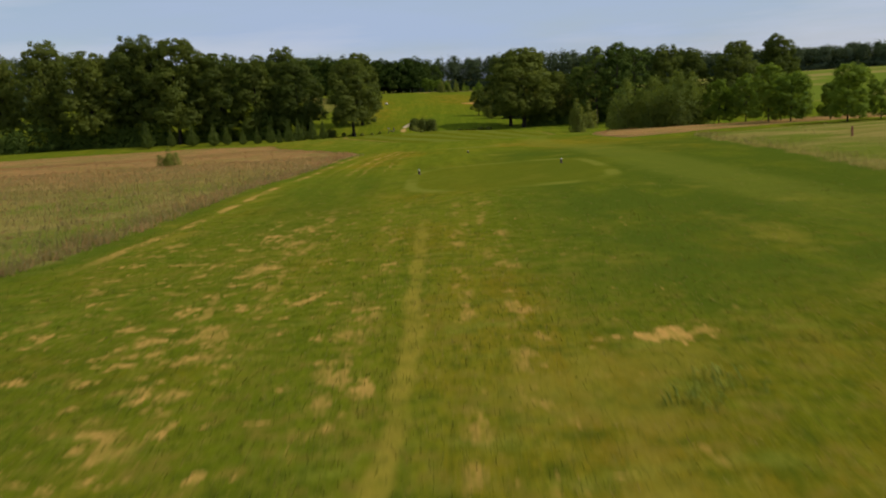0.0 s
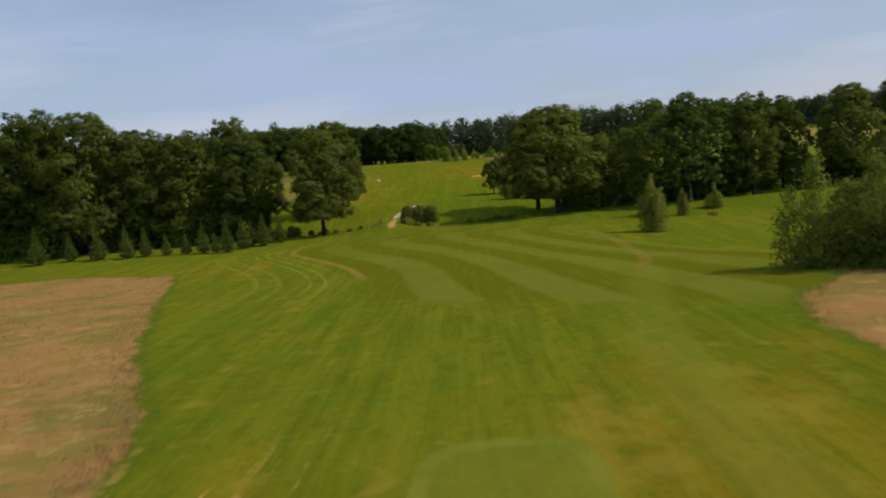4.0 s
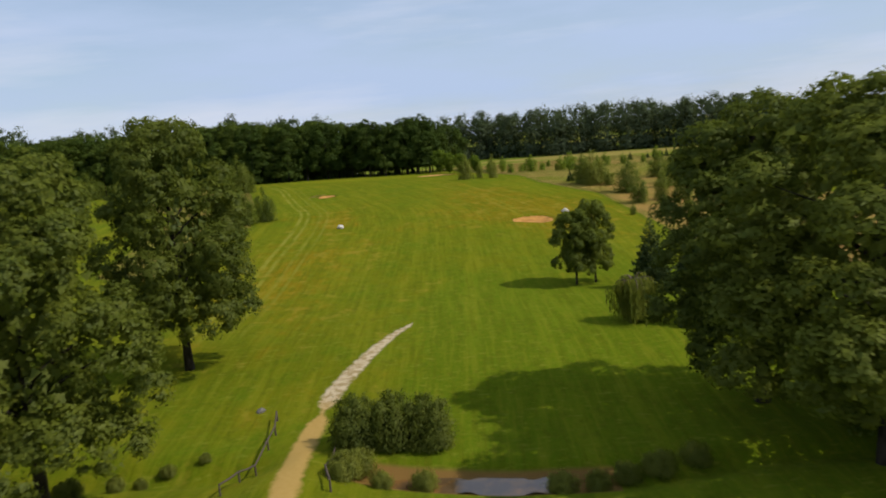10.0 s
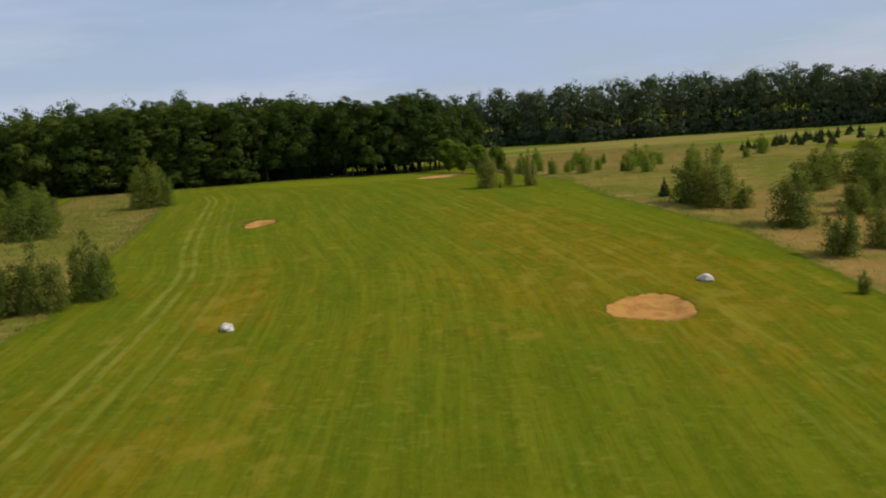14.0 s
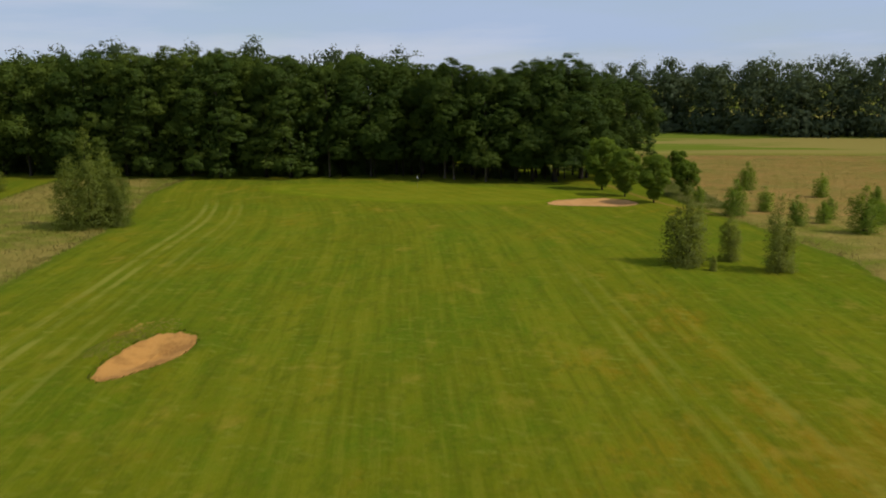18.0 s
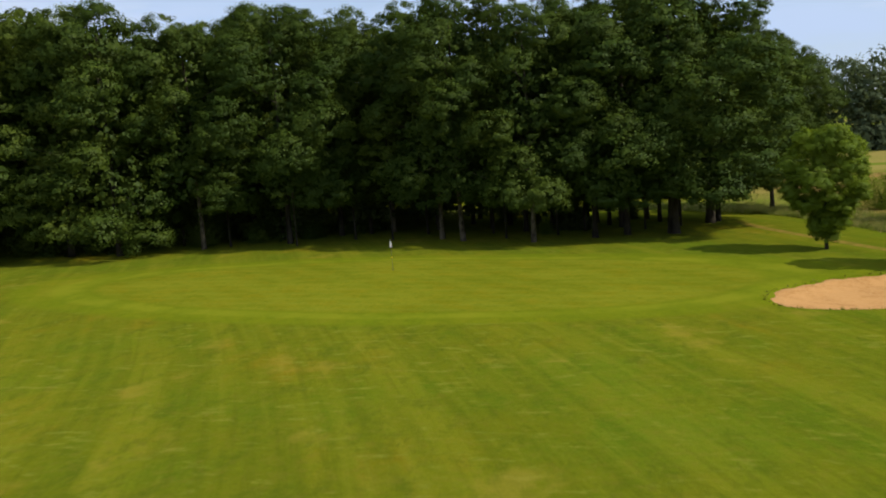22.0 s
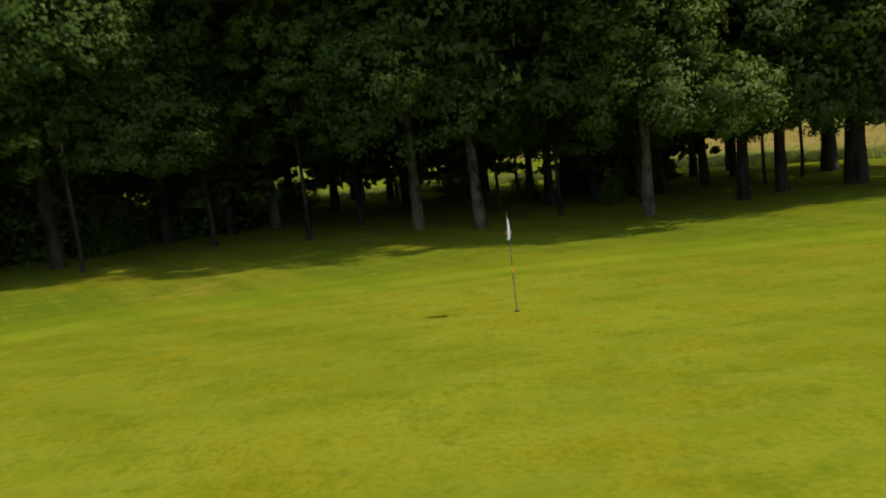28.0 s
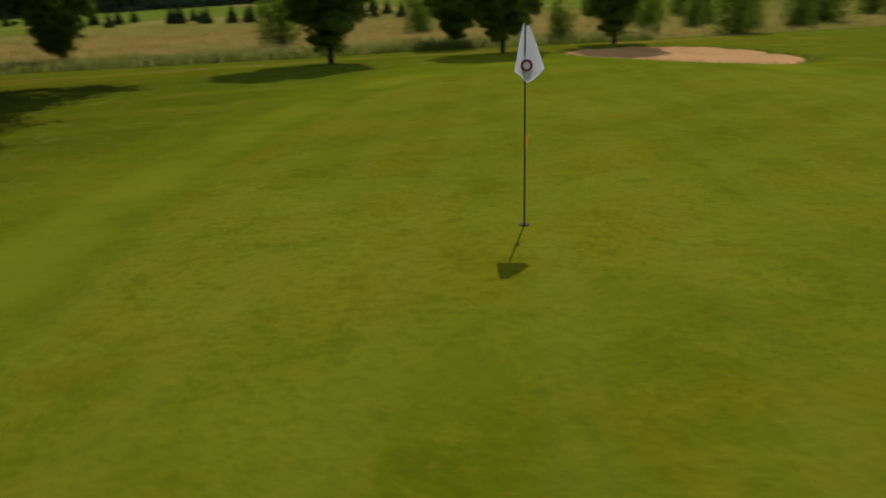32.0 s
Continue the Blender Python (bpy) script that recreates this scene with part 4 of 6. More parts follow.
def crown_leaves(rng, h, w, crown_base, top, lobes, puff, many, leaf, droop=0.0, vase=False):
    """Leaves of a crown: boughs carry rounded puffs of foliage, each puff is lit as one. Corners, facing and bough ends."""
    u = (np.arange(lobes) + rng.uniform(0.1, 0.9, lobes)) / lobes
    env = w * np.sqrt(np.clip(1 - (np.abs(u - 0.40) / np.where(u < 0.40, 0.60, 0.66)) ** 2.2, 0.03, 1))
    size = w * rng.uniform(0.24, 0.40, lobes) * (1 - 0.2 * u)
    if vase:
        env = w * np.where(u < 0.5, 0.14 + 0.86 * (u / 0.5) ** 0.85, np.sqrt(np.clip(1 - (np.abs(u - 0.5) / 0.56) ** 2.2, 0.05, 1)))
        size = np.minimum(size, env * 0.5 + 0.1)
    a = np.arange(lobes) * 2.39996 + rng.uniform(-0.5, 0.5, lobes)
    out = np.maximum(env * rng.uniform(0.86, 1.12, lobes) - size * 0.7, 0) * np.where(rng.uniform(size=lobes) < 0.15, 0.35, 1)
    z = h * (crown_base + (0.96 * top - crown_base) * u) - droop * out / w * h * 0.08
    z = np.minimum(z, h * rng.uniform(0.95, 1.02, lobes) - size * 0.8)
    z = np.maximum(z, h * crown_base + size * 0.3)
    bough = np.column_stack([np.cos(a) * out, np.sin(a) * out, z])
    verts, faces = [], []
    for c, r, ang, o in zip(bough, size, a, out):
        n = max(6, int(5.2 * (r / puff) ** 2))
        d = unit(rng.normal(size=(n * 3, 3)))
        away = d[:, 0] * math.cos(ang) + d[:, 1] * math.sin(ang)
        d = d[(d[:, 2] > -0.55) & (away * min(o / (0.3 * w), 1) > -0.45)][:n]
        q = c + d * r * [1.0, 1.0, 0.85] * rng.uniform(0.74, 1.1, (len(d), 1))
        rr = puff * rng.uniform(0.5, 1.25, len(d))
        k = len(d) * many
        e = unit(rng.normal(size=(k, 3)) + np.repeat(d, many, 0) * 0.75 + [0, 0, 0.45])
        pos = np.repeat(q, many, 0) + e * np.repeat(rr, many)[:, None] * [1.15, 1.15, 0.72] * rng.uniform(0.35, 1.12, (k, 1))
        face = unit(np.repeat(d, many, 0) * 0.45 + e * 0.75 + [0, 0, 0.3] + rng.normal(size=(k, 3)) * 0.12)
        nrm = unit(face + rng.normal(size=(k, 3)) * 0.38)
        t = unit(np.cross(nrm, unit(rng.normal(size=(k, 3)))))
        bb = np.cross(nrm, t)
        sz = leaf * rng.uniform(0.6, 1.35, (k, 1))
        verts.append(np.stack([pos + t * sz * 1.15, pos - t * sz * 0.5 + bb * sz * 0.62, pos - t * sz * 0.5 - bb * sz * 0.62], 1).reshape(-1, 3))
        faces.append(face)
    return np.concatenate(verts), np.concatenate(faces), bough


def broadleaf(name, label, seed, h, width, crown_base, material, wood, leaf=0.17, puff=0.8, many=46, lobes=22, base=0.34, top=1.0, droop=0.0, core=1500, inner=0.4, category="tree", vase=False):
    """A broad-leaved tree: stem, limbs to its boughs and a crown of leaf puffs over a leafy core."""
    rng = np.random.RandomState(seed)
    w = width / 2
    v3, face, bough = crown_leaves(rng, h, w, crown_base, top, lobes, puff, many, leaf, droop, vase)
    uu = np.linspace(0.06, 0.92, 12)
    ee = w * np.sqrt(np.clip(1 - (np.abs(uu - 0.42) / np.where(uu < 0.42, 0.62, 0.66)) ** 2.2, 0.03, 1)) * (np.clip(uu / 0.5, 0.1, 1) if vase else 1)
    v4, face2 = inner_leaves(ee, h * (crown_base + (0.97 * top - crown_base) * uu), core // 7, inner, rng, (0.1, 0.72))
    v3, face = np.concatenate([v3, v4]), np.concatenate([face, face2])
    tree = new(name)
    (v, f), limbs = trunk_and_limbs(rng, h, base, h * 0.86, bough[rng.permutation(lobes)[:11]])
    part("trunk", mesh_from("trunk", v, f, wood), wood, tree)
    for v, f in limbs:
        part("limb", mesh_from("limb", v, f, wood), wood, tree)
    part("crown", card_mesh("crown", v3, material, face, 3), material, tree)
    return tagged(tree, label, category)


def conifer(name, label, seed, h, width, material, card=0.34, layers=26, spray=46, skirt=0.03, tilt=-0.25):
    """A spire-shaped conifer: whorls of drooping sprays round a straight stem."""
    rng = np.random.RandomState(seed)
    pts, tan, size = [], [], []
    for k in range(layers):
        u = k / (layers - 1)
        z, reach = h * (skirt + (1 - skirt) * u), width / 2 * (1 - u) ** 0.85 * rng.uniform(0.8, 1.12) + 0.06
        arms = max(5, int(13 * (1 - u)) + 3)
        for a in np.arange(arms) * 6.283 / arms + rng.uniform(0, 6.28):
            m = max(3, int(spray * (1 - u) ** 0.7 / 3))
            s = rng.uniform(0.15, 1.0, m) ** 0.7
            ra = reach * rng.uniform(0.8, 1.15)
            side = rng.normal(size=m) * 0.13 * ra * (1.1 - s * 0.6)
            dx, dy = math.cos(a), math.sin(a)
            pts.append(np.column_stack([dx * s * ra - dy * side, dy * s * ra + dx * side, z + s * ra * tilt + 0.12 * ra * s ** 3 + rng.normal(size=m) * 0.07]))
            tan.append(np.column_stack([np.full(m, -dx * 0.2), np.full(m, -dy * 0.2), np.ones(m)]) + rng.normal(size=(m, 3)) * 0.45)
            size.append(card * rng.uniform(0.6, 1.2, m) * (0.55 + 0.6 * (1 - u)))
    tree = new(name)
    v, f = tube([(0, 0, -0.3), (0, 0, h * 0.4), (0, 0, h * 0.96)], [h * 0.02, h * 0.013, 0.02], 8)
    part("trunk", mesh_from("trunk", v, f, BARK), BARK, tree)
    p = np.concatenate(pts)
    part("crown", card_mesh("crown", leaf_cards(p, np.concatenate(tan), np.concatenate(size), rng, 0.5, 0.3), material), material, tree)
    return tagged(tree, label, "conifer")


def shrub(name, label, seed, h, width, material, card=0.24, per=150, lumps=22, point=0.5, dome=0.52, category="shrub"):
    """A many-stemmed bush clothed to the ground."""
    lumps = int(lumps * 1.5)
    rng = np.random.RandomState(seed)
    w = width / 2
    plumes = max(6, lumps // 4)
    total = per * 0.135 * w ** 1.6 * lumps * 0.036
    pts, dirs, ends = [], [], []
    for k in range(plumes):
        a = k * 2.4 + rng.uniform(0, 0.7)
        rad = 0.0 if k == 0 else w * 0.68 * rng.uniform(0.15, 1) ** 0.5
        top = h * (1 - dome * (rad / w) ** 1.3) * (0.97 if k == 0 else rng.uniform(0.4 + 0.5 * (1 - dome) + 0.12, 1.03))
        m = max(10, int(total / plumes * 7 * (top / h)))
        v = rng.uniform(0.0, 1, m) ** 1.15
        girth = w * 0.46 * (1 - 0.93 * v ** (0.9 + 1.3 * point)) ** 0.75 * rng.uniform(0.2, 1.15, m) ** 0.5
        b = rng.uniform(0, 6.283, m)
        grow = 1 + 0.3 * v
        ox, oy = math.cos(a) * rad * grow, math.sin(a) * rad * grow
        pts.append(np.column_stack([ox + np.cos(b) * girth, oy + np.sin(b) * girth, 0.1 + v * (top - 0.15)]))
        dirs.append(np.column_stack([np.cos(b) + math.cos(a) * rad / w, np.sin(b) + math.sin(a) * rad / w, np.full(m, 0.95)]))
        ends.append(np.array([math.cos(a) * rad * 1.15, math.sin(a) * rad * 1.15, top * 0.8]))
    p, d = np.concatenate(pts), np.concatenate(dirs)
    v3, face = leaf_tufts(p, d, card * 0.48, card * 1.0, 11, rng)
    v3[:, 2] = np.maximum(v3[:, 2], 0.03)
    bush = new(name)
    for q in ends[:6]:
        v, f = tube([(q[0] * 0.1, q[1] * 0.1, -0.2), q * [0.45, 0.45, 0.55], q], [0.07, 0.045, 0.015], 5)
        part("stem", mesh_from("stem", v, f, BARK), BARK, bush)
    part("crown", card_mesh("crown", v3, material, face, 3), material, bush)
    return tagged(bush, label, category)


def place(ob, x, y, size=1.0, turn=None, squash=1.0, sink=0.0, group=""):
    """A copy of a tree or bush standing on the ground."""
    turn = random.uniform(0, 360) if turn is None else turn
    m = pose(x, y, ground_at(x, y) - sink, 0, 0, turn) @ Matrix.Diagonal((size * squash, size * squash, size, 1))
    return tagged(copy_thing(ob, m), group=group)


class Kind:
    """One sort of plant in a few shapes; the first plant of each shape is the shape itself."""

    def __init__(self, shapes, height, group):
        self.shapes, self.height, self.group, self.used, self.count = shapes, height, group, set(), 0

    def plant(self, x, y, h, squash=1.0, which=None, label=""):
        i = self.count % len(self.shapes) if which is None else which
        self.count += 1
        s = h / self.height
        if i in self.used:
            ob = place(self.shapes[i], x, y, s, None, squash, group=self.group)
        else:
            self.used.add(i)
            ob = self.shapes[i]
            ob.matrix_basis = pose(x, y, ground_at(x, y), 0, 0, 40 * i) @ Matrix.Diagonal((s * squash, s * squash, s, 1))
            tagged(ob, group=self.group)
        return tagged(ob, label=label)


stream_oak = Kind([broadleaf("oak_tree", "tall dark green oak standing beside the stream", 11 + k, 24, wd, 0.17, LEAF_OAK, BARK, 0.18, 0.85, 50, 34, 0.5, droop=0.5, core=3500, inner=0.42) for k, wd in enumerate((15, 16.5, 13.5))], 24, "trees along the stream")
# the row to the left of the path
for x, y, h in ((-28.0, 271.8, 24), (-46, 279, 26), (-59, 278, 27), (-71, 280, 28.5), (-84, 277, 31), (-97, 282, 31.5), (-112, 279, 30.5)):
    stream_oak.plant(x, y, h, 0.95)
for x, y, h in ((-27.8, 300.8, 23), (-53, 295, 25), (-80, 297, 27), (-106, 298, 28), (-128, 284, 31), (-147, 290, 31)):
    stream_oak.plant(x, y, h, 0.85)
# the group to the right
for x, y, h, q in ((25.7, 272.6, 23.0, 1.2), (22.5, 286.0, 21.5, 1.1), (37, 281, 17, 1.0), (46, 287, 17, 1.0), (70, 272, 21, 0.9), (80, 281, 22, 0.9), (93, 274, 21, 0.95), (108, 280, 22, 0.95)):
    stream_oak.plant(x, y, h, q)
poplar = Kind([broadleaf("poplar_tree", "tall slender poplar with bare pale limbs below", 31 + k, 25, 10, 0.16, LEAF_WOOD, BARK_PALE, 0.17, 0.75, 44, 30, 0.32, core=900) for k in range(2)], 25, "poplars by the stream")
for x, y, h in ((48, 269, 24), (54, 266, 24.5), (60, 270, 24), (57, 279, 23), (66, 279, 24), (43, 274, 19)):
    poplar.plant(x, y, h)

understorey = Kind([shrub("understorey_bush", "dark green bush in the shade of taller trees", 211 + k, 7, 7, LEAF_WOOD, 0.36, 56, 34, 0.9) for k in range(3)], 7, "bushes under the trees")
rng = np.random.RandomState(17)
for x in np.arange(30, 112, 4.2):
    understorey.plant(x + rng.uniform(-1.2, 1.2), 276.5 + rng.uniform(-2, 7), rng.uniform(6, 10), 1.1)
for x in np.arange(-45, -150, -6.0):
    understorey.plant(x + rng.uniform(-1.5, 1.5), 277 + rng.uniform(-2, 6), rng.uniform(6, 11), 1.05)

# young pines before the row
pine = Kind([conifer("young_pine", "young bright green pine at the edge of the mown grass", 41 + k, 6, 3.1, LEAF_PINE, 0.21, 17, 40, 0.06, 0.16) for k in range(2)], 6, "young pines")
for x, y, h in ((-69, 260.3, 7), (-65.2, 261, 6.4), (-60, 259, 4.2), (-55.2, 257.2, 4.8), (-51, 256, 5.6), (-44.8, 251.6, 6.4), (-43, 257.6, 6), (-42, 261.1, 5.4), (-39, 259.4, 5.9), (-36.5, 263.8, 6), (-76, 262, 6.5), (-83, 264, 6), (-90, 263, 7), (-48, 254, 4)):
    pine.plant(x, y, h)

# bushes on the mown grass before the stream
tall_shrub = Kind([shrub("birch_bush", "feathery grey-green bush clothed to the ground", 51 + k, 8, 5, LEAF_GREY, 0.20, 330, 26, 0.55, 0.72) for k in range(3)], 8, "bushes beside the fairway")
tall_shrub.plant(-33.5, 106.7, 2.4, 1.9, label="small green bush growing in the dry meadow")
for x, y, h, q in ((42.9, 255, 9, 1.05), (32.5, 209.4, 8.3, 0.95), (52.5, 245.3, 5.2, 1.3), (57, 259, 5, 1.2), (48.5, 252, 5.5, 0.9)):
    tall_shrub.plant(x, y, h, q)

# thicket and young trees by the first meadow
thicket = Kind([shrub("thicket_bush", "dense olive-green bush in a thicket by the meadow", 61 + k, 8, 6, LEAF_SHRUB, 0.27, 150, 26, 0.7) for k in range(2)], 8, "thicket by the meadow")
for x, y, h in ((31, 146, 9), (34, 141.5, 8.4), (37.5, 139, 8), (36, 147, 8.6), (41, 143, 8), (40, 151, 8.5)):
    thicket.plant(x, y, h)
field_tree = Kind([broadleaf("young_field_tree", "young tree with bright yellow-green leaves by the meadow", 71 + k, 6.5, 4.0, 0.08, LEAF_YOUNG, BARK, 0.10, 0.32, 34, 30, 0.09, core=350, inner=0.2) for k in range(3)], 6.5, "young trees by the meadow")
for x, y, h in ((44, 139, 7), (47, 135.4, 7.2), (49.5, 128, 6.6), (45.3, 121.6, 7.4), (46.7, 117.4, 5.8), (48.5, 105.1, 6.8), (52.2, 117.8, 4.6), (53, 106.1, 4.2), (56, 138, 7), (62, 130, 6.5), (66, 118, 6)):
    field_tree.plant(x, y, h)

# beyond the stream: twin trees, spruces, weeping willow
maple = Kind([broadleaf("round_crowned_tree", "round-crowned maple on a short dark stem", 81 + k, 10.5, 7.0, 0.17, LEAF_SHRUB, BARK, 0.11, 0.42, 52, 32, 0.19, core=1400, inner=0.26) for k in range(2)], 10.5, "twin trees on the grass")
maple.plant(14.1, 332, 10.1, 0.85)
maple.plant(16.8, 333.4, 11.3, 0.7)
spruce = Kind([conifer("spruce", "dark green spruce standing on the grass", 91 + k, 9.2, 6.4, LEAF_CONIFER, 0.25, 30, 120, 0.02) for k in range(2)], 9.2, "spruces by the stream")
for x, y, h in ((23.2, 328, 9.3), (30.4, 334.1, 9), (24.4, 307.5, 9.4), (27.5, 309.5, 9), (33, 325, 8.5), (35, 318, 9.2), (30.5, 303, 8)):
    spruce.plant(x, y, h)


def willow(x, y):
    rng = np.random.RandomState(5)
    tree = new("weeping_willow")
    tree.matrix_basis = pose(x, y, ground_at(x, y))
    tubes = [tube([(0, 0, -0.3), (0.1, 0, 1.5), (0, 0.1, 3.2), (0.1, 0, 4.4)], [0.26, 0.2, 0.17, 0.1], 8)]
    pts, nrm = [], []
    for a in np.arange(11) * 0.571 + rng.uniform(0, 0.3, 11):
        r = rng.uniform(1.3, 2.5)
        dx, dy = math.cos(a), math.sin(a)
        top = rng.uniform(4.5, 5.1)
        tubes.append(tube([(0.1, 0, 3.8), (dx * r * 0.4, dy * r * 0.4, top), (dx * r * 0.75, dy * r * 0.75, top - 0.1), (dx * r, dy * r, top - 0.9)], [0.09, 0.07, 0.05, 0.03], 6))
        for _ in range(26):
            s = rng.uniform(0.45, 1.12)
            sx, sy = dx * r * s + rng.normal() * 0.32, dy * r * s + rng.normal() * 0.32
            zt, zb = top - 0.25 - (max(s, 0.7) - 0.7) * 2.4, rng.uniform(0.25, 2.2)
            z = np.linspace(zb, zt, 15)
            pts.append(np.column_stack([sx + rng.normal(size=15) * 0.06, sy + rng.normal(size=15) * 0.06, z]))
            nrm.append(np.tile([dx, dy, 0.15], (15, 1)) + rng.normal(size=(15, 3)) * 0.4)
    for k, (v, f) in enumerate(tubes):
        name = "branch" if k else "trunk"
        part(name, mesh_from(name, v, f, BARK_PALE), BARK_PALE, tree, "pale arching bare branch" if k else "")
    p, d = np.concatenate(pts), unit(np.concatenate(nrm))
    down = unit(np.array([[0, 0, -1.0]]) + rng.normal(size=p.shape) * 0.15)
    b = unit(np.cross(d, down))
    s = rng.uniform(0.16, 0.30, (len(p), 1))
    v = np.stack([p + down * s * 1.6, p + b * s * 0.4, p - down * s * 1.2, p - b * s * 0.4], 1).reshape(-1, 3)
    part("crown", card_mesh("crown", v, LEAF_GREY), LEAF_GREY, tree)
    return tagged(tree, "small weeping willow with hanging grey-green twigs", "willow tree")


willow(17.4, 309.5)

# bushes at the crossing of the stream
hedge_bush = Kind([shrub("hedge_bush", "dense dark green bush above the stream bank", 101 + k, 4.3, 4.2, LEAF_OAK, 0.2, 330, 36, 1.0, 0.45) for k in range(2)], 4.3, "bushes above the stream")
for x, y, h in ((-9.0, 281.0, 4.2), (-6.3, 281.4, 4.4), (-3.6, 281.2, 4.2)):
    hedge_bush.plant(x, y, h)
ball_bush = Kind([shrub("low_willow_bush", "low round grey-green willow bush at the water", 111, 1.9, 2.2, LEAF_GREY, 0.16, 480, 26, 1.5, 0.35)], 1.9, "low bushes at the water")
for x, y, h in ((-9.3, 275.4, 2.0), (-8.6, 277.6, 1.9), (-6.6, 274.6, 1.2), (-3.8, 275.3, 1.5), (5.3, 273.2, 1.5), (7.5, 273.6, 1.4), (-20.5, 281, 0.7), (-23, 280, 0.9), (-26, 277.5, 1.1), (-28.5, 276.5, 1.3), (-31.5, 275.4, 1.2), (-24.6, 278.8, 0.8), (-30, 278, 1.0), (9.6, 274.6, 1.4), (12, 275.2, 1.7), (14.5, 276, 1.5), (-35.5, 273.6, 2.6)):
    ball_bush.plant(x, y, h)


def weed_clump(x, y, h, seed):
    """Sparse pale stalks with small leaves."""
    rng = np.random.RandomState(seed)
    ob = new("weed_clump")
    ob.matrix_basis = pose(x, y, ground_at(x, y))
    leaves = []
    for _ in range(12):
        a, lean, tall = rng.uniform(0, 6.283), rng.uniform(0.1, 0.9), h * rng.uniform(0.5, 1.1)
        foot = rng.normal(size=2) * 0.22
        tip = np.array([foot[0] + math.cos(a) * lean * tall, foot[1] + math.sin(a) * lean * tall, tall])
        mid = np.array([*(foot * 0.7 + tip[:2] * 0.3), tall * 0.6])
        v, f = tube([(foot[0], foot[1], -0.03), mid, tip], [0.012, 0.009, 0.004], 5)
        part("stalk", mesh_from("stalk", v, f, LEAF_WEED), LEAF_WEED, ob)
        leaves.append(mid + (tip - mid) * rng.uniform(-0.6, 1, (5, 1)) + rng.normal(size=(5, 3)) * 0.03)
    p = np.concatenate(leaves)
    v3, face = leaf_tufts(p, np.tile([0.4, -0.2, 1.0], (len(p), 1)), 0.028, 0.03, 2, rng)
    v3[:, 2] = np.maximum(v3[:, 2], 0.01)
    part("leaves", card_mesh("leaves", v3, LEAF_WEED, face, 3), LEAF_WEED, ob)
    return tagged(ob, "sparse pale weed clump standing in the rough turf", "weed", "weeds in the turf")


weed_clump(2.9, 12.3, 0.24, 1)
weed_clump(3.6, 12.9, 0.2, 2)

# shrubs in the right-hand meadow
meadow_shrub = Kind([shrub("meadow_shrub", "dark green self-sown bush in the dry meadow", 121 + k, 6, 4.6, LEAF_SHRUB, 0.26, 170, 22, 0.62) for k in range(3)], 6, "bushes in the meadow")
for x, y, h, q in ((30.5, 441, 7.8, 1.0), (34.5, 441.5, 7.2, 0.9), (35.9, 433.6, 4, 1.1), (38.2, 419.4, 6.3, 1.0), (37.2, 404, 5.1, 1.0), (47.9, 424.6, 8.1, 0.95), (42.8, 407.1, 4.9, 0.7), (47.4, 407.2, 5, 1.1), (46.2, 397.7, 2.6, 0.8), (53, 408.6, 3.3, 0.8), (58.9, 409.8, 4.3, 0.8), (67.5, 428.2, 3.4, 2.2), (68.6, 415, 4.9, 1.3), (45.8, 395.8, 1.8, 1.5), (52.5, 407.1, 3.1, 0.9), (38.9, 390.1, 1.4, 1.2), (33, 389.2, 2.0, 0.8), (46.9, 401.9, 2.4, 0.9)):
    meadow_shrub.plant(x, y, h, q)
for x, y, h, q in ((53, 430, 6.5, 1.0), (57, 437, 6, 1.0), (62, 445, 6, 1.1), (51, 446, 5, 1.2), (72, 440, 5, 1.3), (79, 432, 5, 1.4), (60, 422, 4, 1.2), (75, 405, 4.5, 1.2), (83, 447, 5, 1.2), (62, 395, 3, 1.2), (58, 383, 2.4, 1.2)):
    meadow_shrub.plant(x, y, h, q)
for x, y, h, q in ((66, 461, 7, 1.3), (70, 458, 6.5, 1.5), (74, 452, 6, 1.5), (78, 447, 6, 1.5), (73.7, 440, 5, 1.6), (69, 434, 5, 1.5), (76, 434, 5, 1.5), (72, 425, 4.5, 1.6), (82, 440, 6, 1.4), (86, 452, 6, 1.5), (62, 452, 6, 1.4), (58, 458, 5, 1.4), (71, 416, 3, 1.8), (78, 420, 4, 1.6)):
    meadow_shrub.plant(x, y, h, q)
small_spruce = Kind([conifer("young_spruce", "young dark spruce in the meadow", 131, 4.5, 3.2, LEAF_CONIFER, 0.27, 17, 34, 0.03)], 4.5, "young spruces in the meadow")
for x, y, h in ((28.2, 449, 3.1), (85, 493.2, 4.4), (89.8, 483.6, 5), (92.2, 479.6, 5.6), (114.6, 519.3, 3.6), (117.7, 516.1, 4), (96, 487, 4.6), (101, 478, 5), (106, 486, 4.4), (110, 475, 5), (117, 482, 4.6), (124, 472, 5), (131, 480, 4.8), (99, 468, 4.2), (84, 522, 4), (88, 530, 4.6), (83, 538, 3.8), (91, 545, 4.4), (86, 552, 4), (94, 556, 4.8), (89, 566, 4.2), (97, 572, 4.6), (92, 582, 4), (102, 528, 5), (105, 541, 4.6), (108, 560, 5), (112, 534, 4.8), (101, 590, 4.6)):
    small_spruce.plant(x, y, h)
row = np.random.RandomState(17)
for k in range(30):
    px, py = (np.interp(k, [0, 10, 15, 22, 29], v) + row.uniform(-2, 2) for v in ([128, 102, 90, 75, 56], [614, 576, 563, 546, 530]))
    small_spruce.plant(px + row.uniform(0, 7), py + row.uniform(0, 5), row.uniform(2.6, 4.6))

